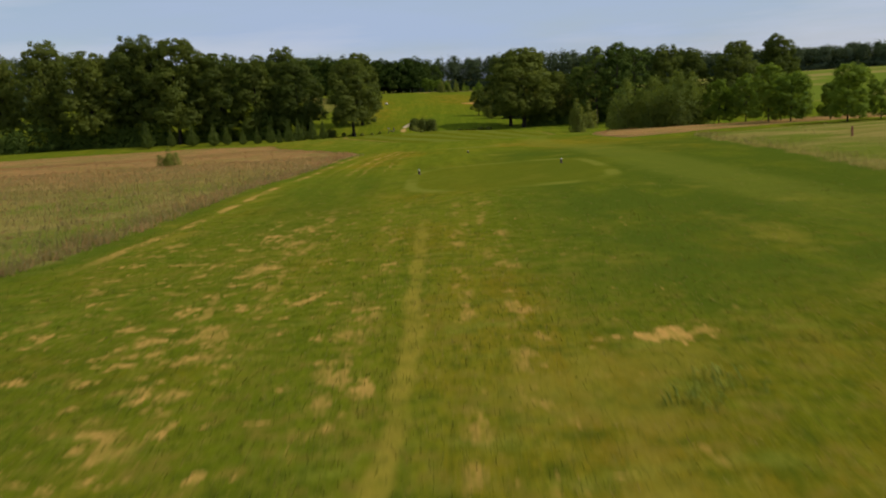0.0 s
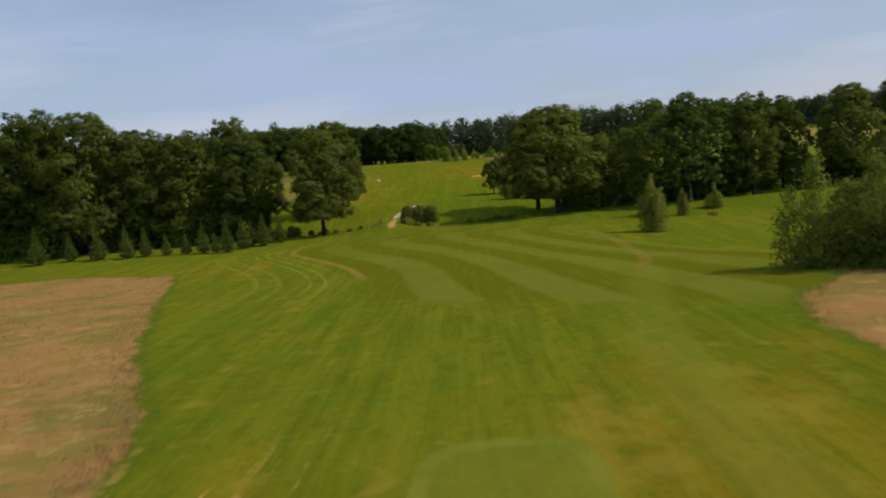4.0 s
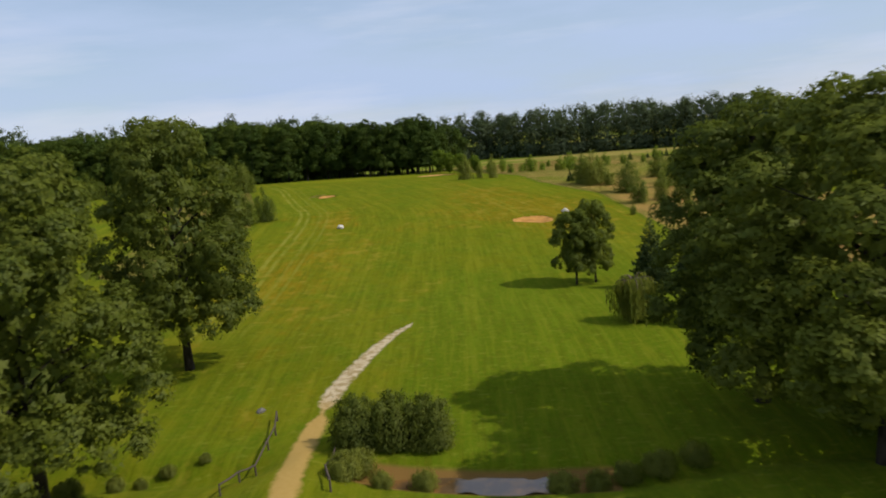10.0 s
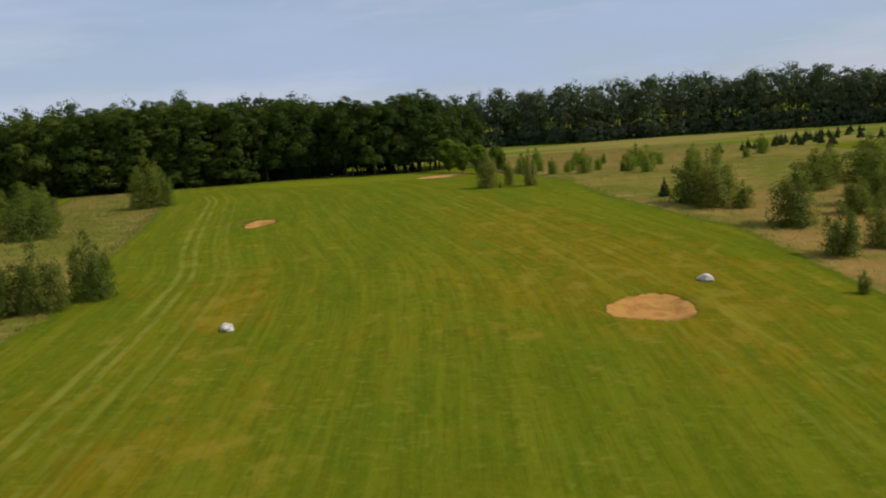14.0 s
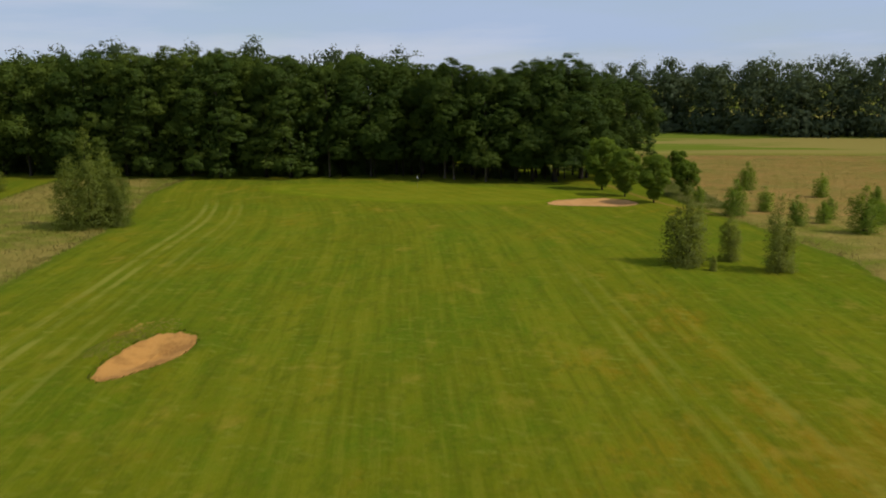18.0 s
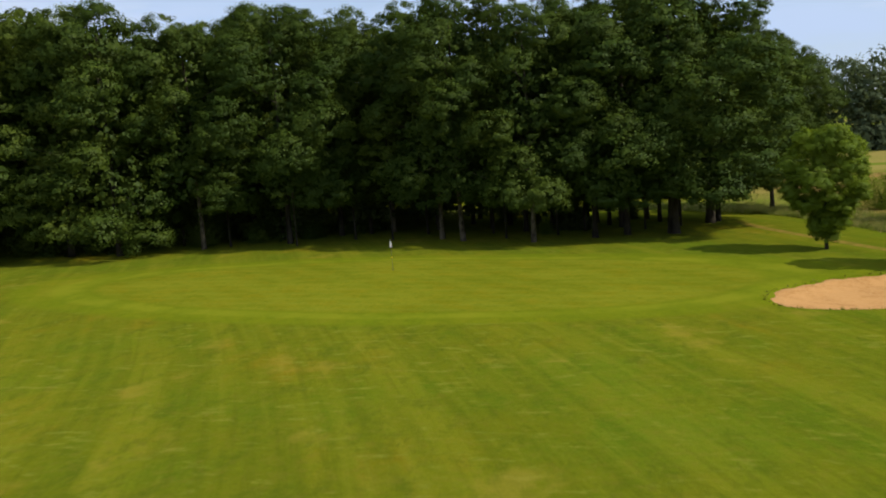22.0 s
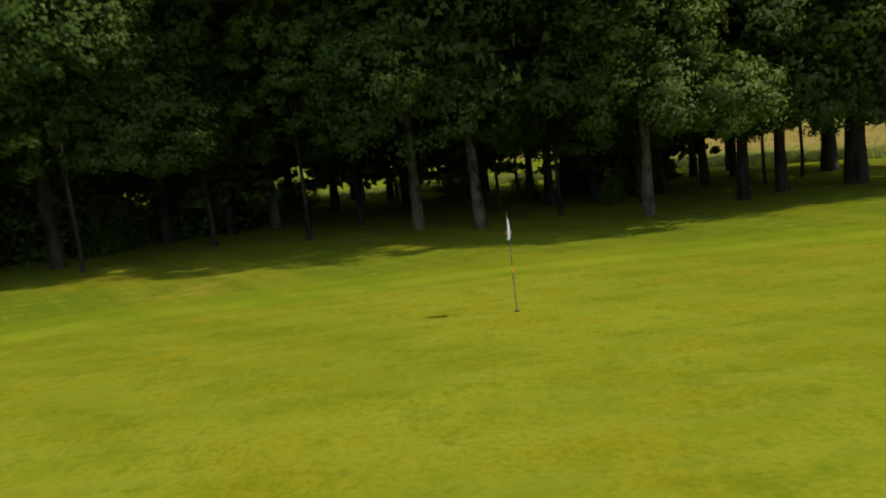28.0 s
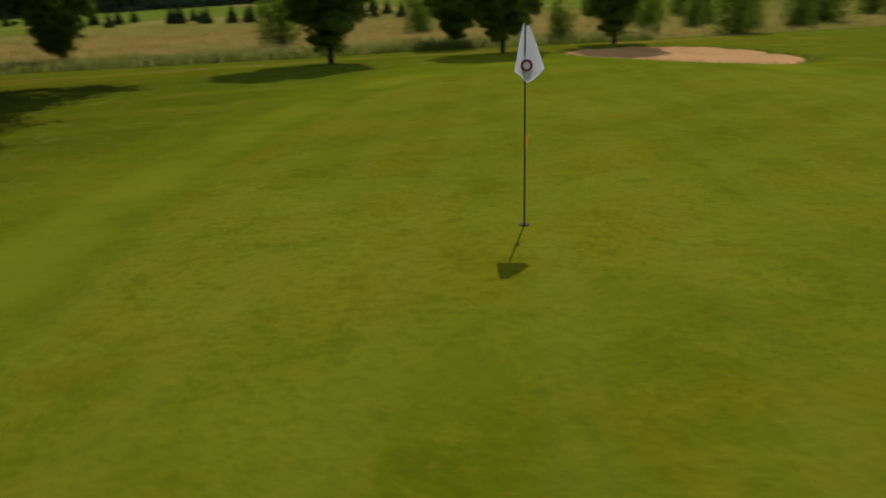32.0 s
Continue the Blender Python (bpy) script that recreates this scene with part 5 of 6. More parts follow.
# columnar bushes and young trees at the right of the fairway, near the green
column = Kind([shrub("columnar_bush", "upright grey-green bush at the edge of the fairway", 141 + k, 7.6, 4.4, LEAF_GREY, 0.24, 210, 26, 0.75) for k in range(2)], 7.6, "bushes at the fairway edge")
for x, y, h, q in ((0.4, 478.4, 8.0, 1.0), (4.8, 480.6, 5, 0.75), (8.6, 476.4, 7, 0.72), (2.7, 476, 2.4, 1.2), (32.6, 436.5, 8.5, 1.4)):
    column.plant(x, y, h, q)
row_tree = Kind([shrub("young_row_tree", "young planted tree with bright green upright crown", 151 + k, 4.6, 3.0, LEAF_YOUNG, 0.17, 330, 24, 0.62, 0.5, "tree") for k in range(3)], 4.6, "planted row of young trees")
for x, y, h in ((9.1, 513, 5.2), (15.5, 506, 3.9), (19.2, 508.3, 3.0), (22.1, 501, 5.2), (26.3, 509.1, 3.8), (30, 498.2, 3.9), (33.8, 490.8, 5.2), (40.8, 483.5, 4.5), (20.6, 512.2, 4.8), (35.6, 511.7, 4.8), (40.7, 511.3, 4.5), (27.1, 514, 3.6), (14.7, 543.8, 4.4), (24.2, 533.8, 4.6), (30.2, 527, 4.4), (47, 505, 4.2), (54, 512, 4.5), (61, 512.6, 4.6), (67.1, 519.8, 4.4), (13.6, 517.8, 4.2), (5.4, 525.3, 4.4), (31.4, 497.4, 4.4)):
    row_tree.plant(x, y, h)
green_tree = Kind([broadleaf("round_young_tree", "young tree with a vase-shaped leafy crown beside the green", 161 + k, 8, 5.0, 0.08, LEAF_YOUNG, BARK, 0.085, 0.32, 52, 54, 0.12, core=1800, inner=0.14, vase=True) for k in range(2)], 8, "young trees beside the green")
for x, y, h in ((-9.0, 538.1, 8.6), (-5.3, 530.0, 7.4), (-1.1, 523.5, 6.6), (4.0, 555.2, 6.4), (4.2, 531.9, 5.2)):
    green_tree.plant(x, y, h)

# bushes in the left-hand meadow
left_bush = Kind([shrub("meadow_thicket", "broad dark green bush in the pale meadow", 171 + k, 9, 9, LEAF_SHRUB, 0.3, 110, 30, 0.45, 0.7) for k in range(3)], 9, "bushes beside the fairway's left meadow")
for x, y, h, q in ((-74.3, 444.3, 9.4, 1.1), (-49, 390, 6.2, 1.0), (-45, 391, 7.6, 0.75), (-41.5, 395, 7, 0.6), (-48, 387, 4.4, 0.8), (-79, 460.5, 10, 0.95), (-88, 470, 8, 1.1), (-112, 520, 8, 1.2), (-124, 522, 9, 1.2), (-136, 524, 9.6, 1.2)):
    left_bush.plant(x, y, h, q)
pointed_bush = Kind([shrub("pointed_bush", "tall pointed dense bush standing in the pale meadow", 175 + k, 12, 8, LEAF_SHRUB, 0.24, 190, 36, 0.8, 0.6) for k in range(2)], 12, "bushes beside the fairway's left meadow")
pointed_bush.plant(-71.8, 490.5, 13)
pointed_bush.plant(-68.9, 491.4, 8.6, 0.8)

# ---------------------------------------------------------------- the wood behind the green
front_tree = Kind([broadleaf("woodland_tree", "tall woodland tree with dark bark at the edge of the wood", 281 + k, 22, wd, cb, LEAF_EDGE, BARK, 0.098, 0.66, 92, 26, 0.26, droop=0.4, core=6500, inner=0.19) for k, (wd, cb) in enumerate(((13, 0.14), (15, 0.18)))], 22, "wood behind the green")
wood_tree = Kind([broadleaf("woodland_tree", "tall dark green woodland tree behind the putting green", 181 + k, 22, wd, cb, LEAF_EDGE, BARK, 0.2, 0.95, 38, 24, 0.30, core=3200, inner=0.32) for k, (wd, cb) in enumerate(((13, 0.14), (15, 0.17), (12, 0.12), (14, 0.15)))], 22, "wood behind the green")
pale_tree = Kind([broadleaf("pale_barked_tree", "woodland tree with pale grey bark behind the putting green", 191 + k, 22, 12.5, 0.17, LEAF_EDGE, BARK_PALE, 0.098, 0.66, 92, 26, 0.22, droop=0.4, core=6500, inner=0.19) for k in range(2)], 22, "wood behind the green")
edge_tree = Kind([broadleaf("woodland_edge_tree", "leafy woodland tree clothed almost to the ground", 201 + k, 22, 13, 0.04, LEAF_EDGE, BARK, 0.13, 0.75, 66, 28, 0.28, core=5000, inner=0.24) for k in range(2)], 22, "wood behind the green")
for x, y, h in ((-38.4, 551.6, 21.2), (-36.3, 549.4, 22.2), (-29.9, 547.3, 21.6), (-44.4, 559, 21.2), (-60.5, 549.6, 22)):
    pale_tree.plant(x, y, h)
end_tree = Kind([broadleaf("spreading_tree", "broad spreading tree with low boughs at the end of the wood", 241, 22, 15.5, 0.15, LEAF_EDGE, BARK, 0.135, 0.8, 60, 30, 0.40, droop=0.5, core=5000, inner=0.26)], 22, "wood behind the green")
end_tree.plant(-17.9, 551.3, 22.5, 1.15)
end_tree.plant(-13.5, 559.5, 19.5)
for x, y, h in ((-24.7, 549.3, 20.4), (-21.9, 551, 21.8), (-27, 560, 20.8), (-49.4, 557.5, 21.8), (-31, 556.5, 20.6), (-53, 552, 22.2), (-33, 563, 21.4), (-41, 566, 21.4), (-22, 558, 21.4)):
    front_tree.plant(x, y, h)
rng = np.random.RandomState(7)
for x in np.arange(-66, -175, -7.2):
    (edge_tree if x > -112 else wood_tree).plant(x + rng.uniform(-1.5, 1.5), 545.5 + rng.uniform(-1.5, 2) - 0.02 * (x + 66), rng.uniform(21.4, 24.4))
for x in np.arange(-57, -175, -8.5):
    (front_tree if x > -75 else wood_tree).plant(x + rng.uniform(-2, 2), 556 + rng.uniform(-2.5, 2.5), rng.uniform(21.4, 24.4))
for x in np.arange(-52, -175, -9.5):
    wood_tree.plant(x + rng.uniform(-3, 3), 567 + rng.uniform(-3, 3), rng.uniform(21.4, 24.4), 1.1)

slender_tree = Kind([broadleaf("slender_tree", "slender tree with a thin stem inside the wood", 251 + k, 15, 6, 0.34, LEAF_EDGE, BARK, 0.11, 0.5, 50, 20, 0.11, core=1500, inner=0.2) for k in range(2)], 15, "slender trees in the wood")
for x, y, h in ((-64, 553, 15), (-58.5, 551, 13), (-55, 556, 15), (-51.5, 549.5, 12.5), (-47, 553.5, 15), (-43, 551.5, 14), (-40.5, 556, 15), (-34, 555, 14), (-32.5, 550.5, 12), (-28, 552.5, 14), (-25.5, 555.5, 15), (-20, 555.5, 14), (-46, 562, 14), (-38, 561, 15), (-30, 566, 14), (-24, 563, 15), (-35.5, 570, 14), (-52, 560, 15), (-16.5, 557.5, 13)):
    slender_tree.plant(x, y, h)

# bushes and lower trees in its shade
for x, y, h in ((-63, 556, 7), (-56, 563, 6), (-70, 552, 6), (-50, 568, 5), (-52, 561, 5.5), (-56, 558, 6), (-60, 562, 7), (-64, 566, 7), (-67, 557, 6), (-58, 570, 6), (-47, 574, 4), (-48, 561, 4.5), (-44, 564, 3.2), (-43, 572, 2.6), (-33.5, 567, 2.2), (-30.5, 562.5, 1.8), (-35, 579, 2.4), (-29, 553.5, 1.2), (-62, 553, 3.5), (-57, 554, 2.4), (-52, 556, 1.8)):
    understorey.plant(x, y, h)
for x in np.arange(-72, -175, -6.0):
    understorey.plant(x + rng.uniform(-2, 2), 551 + rng.uniform(-2, 8), rng.uniform(5, 9))
for x in np.arange(-62, -175, -7.0):
    understorey.plant(x + rng.uniform(-2, 2), 574 + rng.uniform(-4, 6), rng.uniform(7, 12))
shade_spruce = Kind([conifer("shaded_spruce", "dark spruce growing in the shade of the wood", 221, 7, 4.4, LEAF_CONIFER, 0.34, 20, 40, 0.04)], 7, "spruces in the wood")
for x, y, h in ((-26.4, 557.1, 5.2), (-20.8, 566, 5.0), (-27.5, 562.5, 5.5), (-49, 566, 9), (-53, 562, 8), (-58, 568, 9), (-66, 561, 9)):
    shade_spruce.plant(x, y, h)
inner_spruce = Kind([conifer("forest_spruce", "dark spruce with a bare lower stem inside the wood", 223 + k, 14, 6.4, LEAF_CONIFER, 0.36, 22, 50, sk, -0.3) for k, sk in enumerate((0.2, 0.25))], 14, "spruces in the wood")
for x, y, h in ((-62, 559, 14), (-57, 561, 13), (-53.5, 557.5, 12), (-50, 563, 14), (-46.5, 558, 12), (-43.5, 567, 15), (-40, 560, 13), (-37, 565, 14), (-34.5, 559.5, 12), (-31, 570, 14), (-28.5, 557, 11.5), (-25, 566, 14), (-23, 560.5, 12), (-18, 562, 13), (-47, 571, 15), (-55, 570, 14), (-39, 577, 14), (-15.5, 567, 13), (-32, 577, 13)):
    inner_spruce.plant(x, y, h)
for x, y, h in ((-37, 572, 20.5), (-28, 570, 20), (-19, 565, 21.5), (-12.5, 561, 20), (-45, 580, 21)):
    front_tree.plant(x, y, h)
front_tree.plant(-5, 572, 19)
sunny_bush = Kind([shrub("sunlit_bush", "bright yellow-green bush at the end of the wood", 231, 3.8, 4.4, LEAF_YOUNG, 0.2, 150, 22, 0.7, 0.5)], 3.8, "")
sunny_bush.plant(5.1, 567.8, 3.9)

# ---------------------------------------------------------------- distant woods


def far_wood(name, label, line, depth, h, step, seed):
    """A belt of distant trees along a line, as one mass of leaf sprays and stems."""
    rng = np.random.RandomState(seed)
    line = np.array(line, float)
    seg = np.hypot(*np.diff(line, axis=0).T)
    along = np.append(0, np.cumsum(seg))
    verts, tubes, turned = [], [], []
    for s in np.arange(0, along[-1], step):
        for k in range(depth):
            q = s + rng.uniform(-0.5, 0.5) * step
            x, y = np.interp(q, along, line[:, 0]) + rng.uniform(-2, 2), np.interp(q, along, line[:, 1]) + k * 9 + rng.uniform(-3, 3)
            hh, w = h * rng.uniform(0.82, 1.12) * (1 - 0.42 * min(max((x - 130) / 90, 0), 1)), step * rng.uniform(0.7, 0.95)
            z0 = ground_at(x, y)
            lumps = 34 if k < 2 else 20
            u = rng.uniform(0.0 if k < 2 else 0.35, 1, lumps)
            a = np.arange(lumps) * 2.4
            rad = w * np.sqrt(np.clip(1 - (2 * u - 0.85) ** 2 / 1.35, 0.05, 1)) * rng.uniform(0.3, 0.9, lumps)
            rr = w * rng.uniform(0.18, 0.36, lumps)
            c = np.column_stack([x + np.cos(a) * rad, y + np.sin(a) * rad, z0 + np.minimum(hh * (0.04 + 0.93 * u), hh - rr * 0.8)])
            p, d = lump_points(c, np.column_stack([rr, rr, rr * 0.9]), 0.9, rng, -0.4, 0.5)
            v3, face = leaf_tufts(p, d, 0.46, 0.85, 14 if k < 2 else 10, rng)
            uu = np.linspace(0.02 if k < 2 else 0.4, 0.92, 8)
            v4, face2 = inner_leaves(w * np.sqrt(np.clip(1 - (2 * uu - 0.85) ** 2 / 1.35, 0.05, 1)), hh * uu, 120 if k < 1 else 60, 0.75, rng, (0.2, 0.9))
            if k == 0:
                v5, face3 = inner_leaves(np.full(4, w * 1.05), hh * np.linspace(0.02, 0.26, 4), 110, 0.75, rng, (0.2, 1.15))
                v4, face2 = np.concatenate([v4, v5]), np.concatenate([face2, face3])
            verts += [v3, v4 + [x, y, z0]]
            turned += [face, face2]
            tubes.append(tube([(x, y, z0 - 0.3), (x, y, z0 + hh * 0.6)], [0.35, 0.15], 5))
    wood = new(name)
    v, f = join(tubes)
    part("trunks", mesh_from("trunks", v, f, BARK), BARK, wood)
    part("crowns", card_mesh("crowns", np.concatenate(verts), LEAF_FAR_HAZED, np.concatenate(turned), 3), LEAF_FAR_HAZED, wood)
    return tagged(wood, label, "wood", kind="stuff")


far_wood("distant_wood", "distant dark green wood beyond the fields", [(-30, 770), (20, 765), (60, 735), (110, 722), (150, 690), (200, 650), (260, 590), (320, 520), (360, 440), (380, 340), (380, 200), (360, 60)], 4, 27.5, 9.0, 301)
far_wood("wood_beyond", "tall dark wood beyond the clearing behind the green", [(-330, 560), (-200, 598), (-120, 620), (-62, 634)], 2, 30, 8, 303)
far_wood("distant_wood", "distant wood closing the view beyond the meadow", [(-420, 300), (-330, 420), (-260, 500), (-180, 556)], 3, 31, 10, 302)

# ---------------------------------------------------------------- small things
g = Graph("white_cloth")
CLOTH = g.surface(g.mix(g.noise(6, 3), (0.78, 0.78, 0.80), (0.86, 0.86, 0.87)), 0.85)
g = Graph("red_print")
RED = g.surface(g.mix(g.noise(9, 3), (0.36, 0.02, 0.04), (0.28, 0.02, 0.05)), 0.8)
g = Graph("yellow_cloth")
YELLOW = g.surface(g.mix(g.noise(8, 3), (0.78, 0.55, 0.03), (0.88, 0.64, 0.04)), 0.8)
g = Graph("dark_pole")
POLE = g.surface(g.mix(g.noise(20, 3), (0.07, 0.065, 0.05), (0.12, 0.11, 0.085)), 0.45, None, 0.4)
g = Graph("cup_shade")
CUP = g.surface(g.mix(g.noise(20, 2), (0.012, 0.012, 0.010), (0.03, 0.03, 0.025)), 0.8)
g = Graph("white_stone")
n1 = g.noise(2.5, 5, 0.65)
STONE = g.surface(g.mix(g.step(n1, 0.35, 0.65), (0.42, 0.37, 0.30), (0.68, 0.62, 0.52)), 0.9, g.bump(n1, 0.6, 0.06), 0.2)
g = Graph("weathered_rail_wood")
n1 = g.noise(4, 5, 0.6, (1, 1, 3))
RAIL = g.surface(g.mix(n1, (0.05, 0.038, 0.026), (0.13, 0.10, 0.075)), 0.95, g.bump(n1, 0.5, 0.02), 0.15)
g = Graph("marker_knob_paint")
KNOB = g.surface(g.mix(g.noise(9, 3), (0.34, 0.31, 0.20), (0.52, 0.48, 0.34)), 0.6)
g = Graph("red_brown_post_paint")
n1 = g.noise(6, 5, 0.6)
RUST = g.surface(g.mix(n1, (0.16, 0.06, 0.03), (0.26, 0.11, 0.06)), 0.85, g.bump(n1, 0.4, 0.01), 0.2)


def flagstick(x, y):
    z = ground_at(x, y)
    stick = new("flagstick")
    stick.matrix_basis = pose(x, y, z)
    v, f = tube([(0, 0, -0.1), (0, 0, 0.7), (0, 0, 1.4), (0, 0, 2.12)], [0.011, 0.011, 0.010, 0.008], 10)
    part("pole", mesh_from("pole", v, f, POLE), POLE, stick, "thin dark pole")
    # a limp flag: a sheet in folds, hanging down along the pole
    rows, cols = 26, 22
    bm = bmesh.new()
    grid = []
    for i in range(rows):
        row = []
        for j in range(cols):
            s, t = j / (cols - 1), i / (rows - 1)
            spread = 0.05 + 0.26 * t ** 0.8
            px = (s - 0.36) * spread
            fold = 0.026 * t * math.sin(s * 9 + 0.6) + 0.02 * t * math.sin(s * 4 + t * 3)
            drop = 2.10 - 0.45 * t - 0.14 * t * (1 - abs(2 * s - 0.85)) + 0.02 * math.sin(6 * s)
            row.append(bm.verts.new((-0.05 * px + fold * 1.0, -px, drop)))
        grid.append(row)
    for i in range(rows - 1):
        for j in range(cols - 1):
            fc = bm.faces.new((grid[i][j], grid[i][j + 1], grid[i + 1][j + 1], grid[i + 1][j]))
            fc.smooth = True
    bmesh.ops.solidify(bm, geom=bm.faces[:], thickness=0.004)
    bmesh.ops.transform(bm, matrix=pose(0, 0, 0, 0, 0, -12), verts=bm.verts)
    cloth = part("flag", bm, CLOTH, stick, "limp white flag")
    for rad, mat, name, dx in ((0.062, RED, "round_emblem", 0.0), (0.036, CLOTH, "emblem_ball", 0.007)):
        for side in (-1, 1):
            bm = bmesh.new()
            bmesh.ops.create_cone(bm, cap_ends=True, segments=24, radius1=rad, radius2=rad, depth=0.006)
            bmesh.ops.transform(bm, matrix=pose(0, 0, 0, 0, 0, -12) @ pose(side * (0.038 + dx), -0.02, 1.70, 0, 90, 8), verts=bm.verts)
            part(name, bm, mat, cloth, "dark red ring" if mat is RED else "white ball")
    bm = bmesh.new()
    pts = [(0.0, 0.012, 1.04), (0.022, -0.045, 0.98), (0.028, -0.04, 0.86), (0.0, 0.008, 0.80), (-0.022, -0.02, 0.9)]
    vs = [bm.verts.new(p) for p in pts]
    for tri in ((0, 1, 4), (1, 2, 4), (2, 3, 4), (3, 0, 4)):
        bm.faces.new([vs[i] for i in tri])
    bmesh.ops.solidify(bm, geom=bm.faces[:], thickness=0.006)
    part("pennant", bm, YELLOW, stick, "small yellow pennant")
    # no hole is cut: a near-black disc paints the shade inside it
    bm = bmesh.new()
    bmesh.ops.create_cone(bm, cap_ends=True, segments=28, radius1=0.054, radius2=0.054, depth=0.02)
    bmesh.ops.translate(bm, vec=(0, 0, 0.004), verts=bm.verts)
    part("cup", bm, CUP, stick, "flat dark disc for the shaded inside of the hole")
    return tagged(stick, "thin flagstick with a limp white flag standing in the hole", "flagstick")


flagstick(-39.3, 533.29)


g = Graph("dark_stone")
n1 = g.noise(2.5, 5, 0.65)
ROCK = g.surface(g.mix(g.step(n1, 0.35, 0.65), (0.09, 0.085, 0.07), (0.20, 0.18, 0.15)), 0.9, g.bump(n1, 0.6, 0.06), 0.2)


def rock(x, y, sx, sy, sz, seed, label, stone=STONE):
    bm = bmesh.new()
    bmesh.ops.create_icosphere(bm, subdivisions=3, radius=1)
    noise.seed_set(seed)
    for v in bm.verts:
        k = noise.noise(v.co * 1.4 + Vector((seed, 0, 0))) * 0.28 + noise.noise(v.co * 4) * 0.07
        v.co *= 1 + k
        v.co.z = max(v.co.z, -0.35)
        v.co.x, v.co.y, v.co.z = round(v.co.x * 5) / 5 * 0.35 + v.co.x * 0.65, v.co.y, round(v.co.z * 4) / 4 * 0.3 + v.co.z * 0.7
        v.co = Vector((v.co.x * sx, v.co.y * sy, v.co.z * sz))
    me = bpy.data.meshes.new("boulder")
    bm.to_mesh(me)
    bm.free()
    me.materials.append(stone)
    ob = new("boulder", me)
    ob.matrix_basis = pose(x, y, ground_at(x, y) + sz * 0.28, 0, 0, seed * 37)
    return tagged(ob, label, "boulder")


rock(-24.2, 382.6, 0.8, 0.6, 0.5, 3, "pale grey boulder lying on the fairway")
rock(20.3, 395.5, 0.75, 0.6, 0.55, 4, "pale grey boulder beside the fairway bunker")
rock(-18.2, 289.5, 0.4, 0.3, 0.25, 6, "small dark boulder near the stream", ROCK)


def tee_marker(x, y):
    ob = new("tee_marker")
    ob.matrix_basis = pose(x, y, ground_at(x, y))
    v, f = tube([(0, 0, -0.05), (0, 0, 0.08), (0, 0, 0.17)], [0.06, 0.055, 0.045], 12)
    part("peg", mesh_from("peg", v, f, RAIL), RAIL, ob, "dark wooden peg")
    bm = bmesh.new()
    bmesh.ops.create_uvsphere(bm, u_segments=20, v_segments=12, radius=0.058)
    bmesh.ops.scale(bm, vec=(1, 1, 0.9), verts=bm.verts)
    bmesh.ops.translate(bm, vec=(0, 0, 0.205), verts=bm.verts)
    for fc in bm.faces:
        fc.smooth = True
    part("knob", bm, KNOB, ob)
    return tagged(ob, "small tee marker with a yellowish knob on a dark peg", "tee marker", "tee markers")


tee_marker(-1.2, 46.9)
tee_marker(6.25, 46.9)
tee_marker(2.2, 76.3)


def marker_post(x, y):
    ob = new("marker_post")
    ob.matrix_basis = pose(x, y, ground_at(x, y), 2, -3, 20)
    v, f = tube([(0, 0, -0.1), (0, 0, 0.3), (0, 0, 0.52)], [0.06, 0.06, 0.055], 10)
    part("shaft", mesh_from("shaft", v, f, RUST), RUST, ob)
    v, f = tube([(0, 0, 0.52), (0, 0, 0.55), (0, 0, 0.58)], [0.062, 0.055, 0.02], 10)
    part("cap", mesh_from("cap", v, f, RUST), RUST, ob)
    return tagged(ob, "short reddish-brown marker post in the meadow", "post")


marker_post(22.5, 49.2)


def railing(points, label):
    """A low rail of rough poles on short posts."""
    ob = new("wooden_railing")
    x0, y0 = points[0]
    base = Vector((x0, y0, ground_at(x0, y0)))
    ob.matrix_basis = Matrix.Translation(base)
    line = []
    for x, y in points:
        z = ground_at(x, y)
        line.append((x - base.x, y - base.y, z - base.z))
    for p in line:
        v, f = tube([(p[0], p[1], p[2] - 0.3), (p[0], p[1], p[2] + 0.4), (p[0], p[1], p[2] + 0.82)], [0.075, 0.07, 0.065], 8)
        part("post", mesh_from("post", v, f, RAIL), RAIL, ob)
    for a, b in zip(line, line[1:]):
        v, f = tube([(a[0], a[1], a[2] + 0.76), ((a[0] + b[0]) / 2, (a[1] + b[1]) / 2, (a[2] + b[2]) / 2 + 0.72), (b[0], b[1], b[2] + 0.76)], [0.07, 0.065, 0.07], 8)
        part("rail", mesh_from("rail", v, f, RAIL), RAIL, ob)
    return tagged(ob, label, "railing", "railings at the crossing")


railing([(-16.4, 287.5), (-15.9, 284.5), (-15.8, 281.5), (-16.1, 278.5), (-16.5, 275.8), (-17.2, 273.6)], "low dark wooden railing beside the sandy path")
railing([(-10.6, 283.4), (-10.4, 280.5), (-10.3, 277.5), (-10.3, 274.8), (-9.6, 272.2)], "low dark wooden railing above the water")

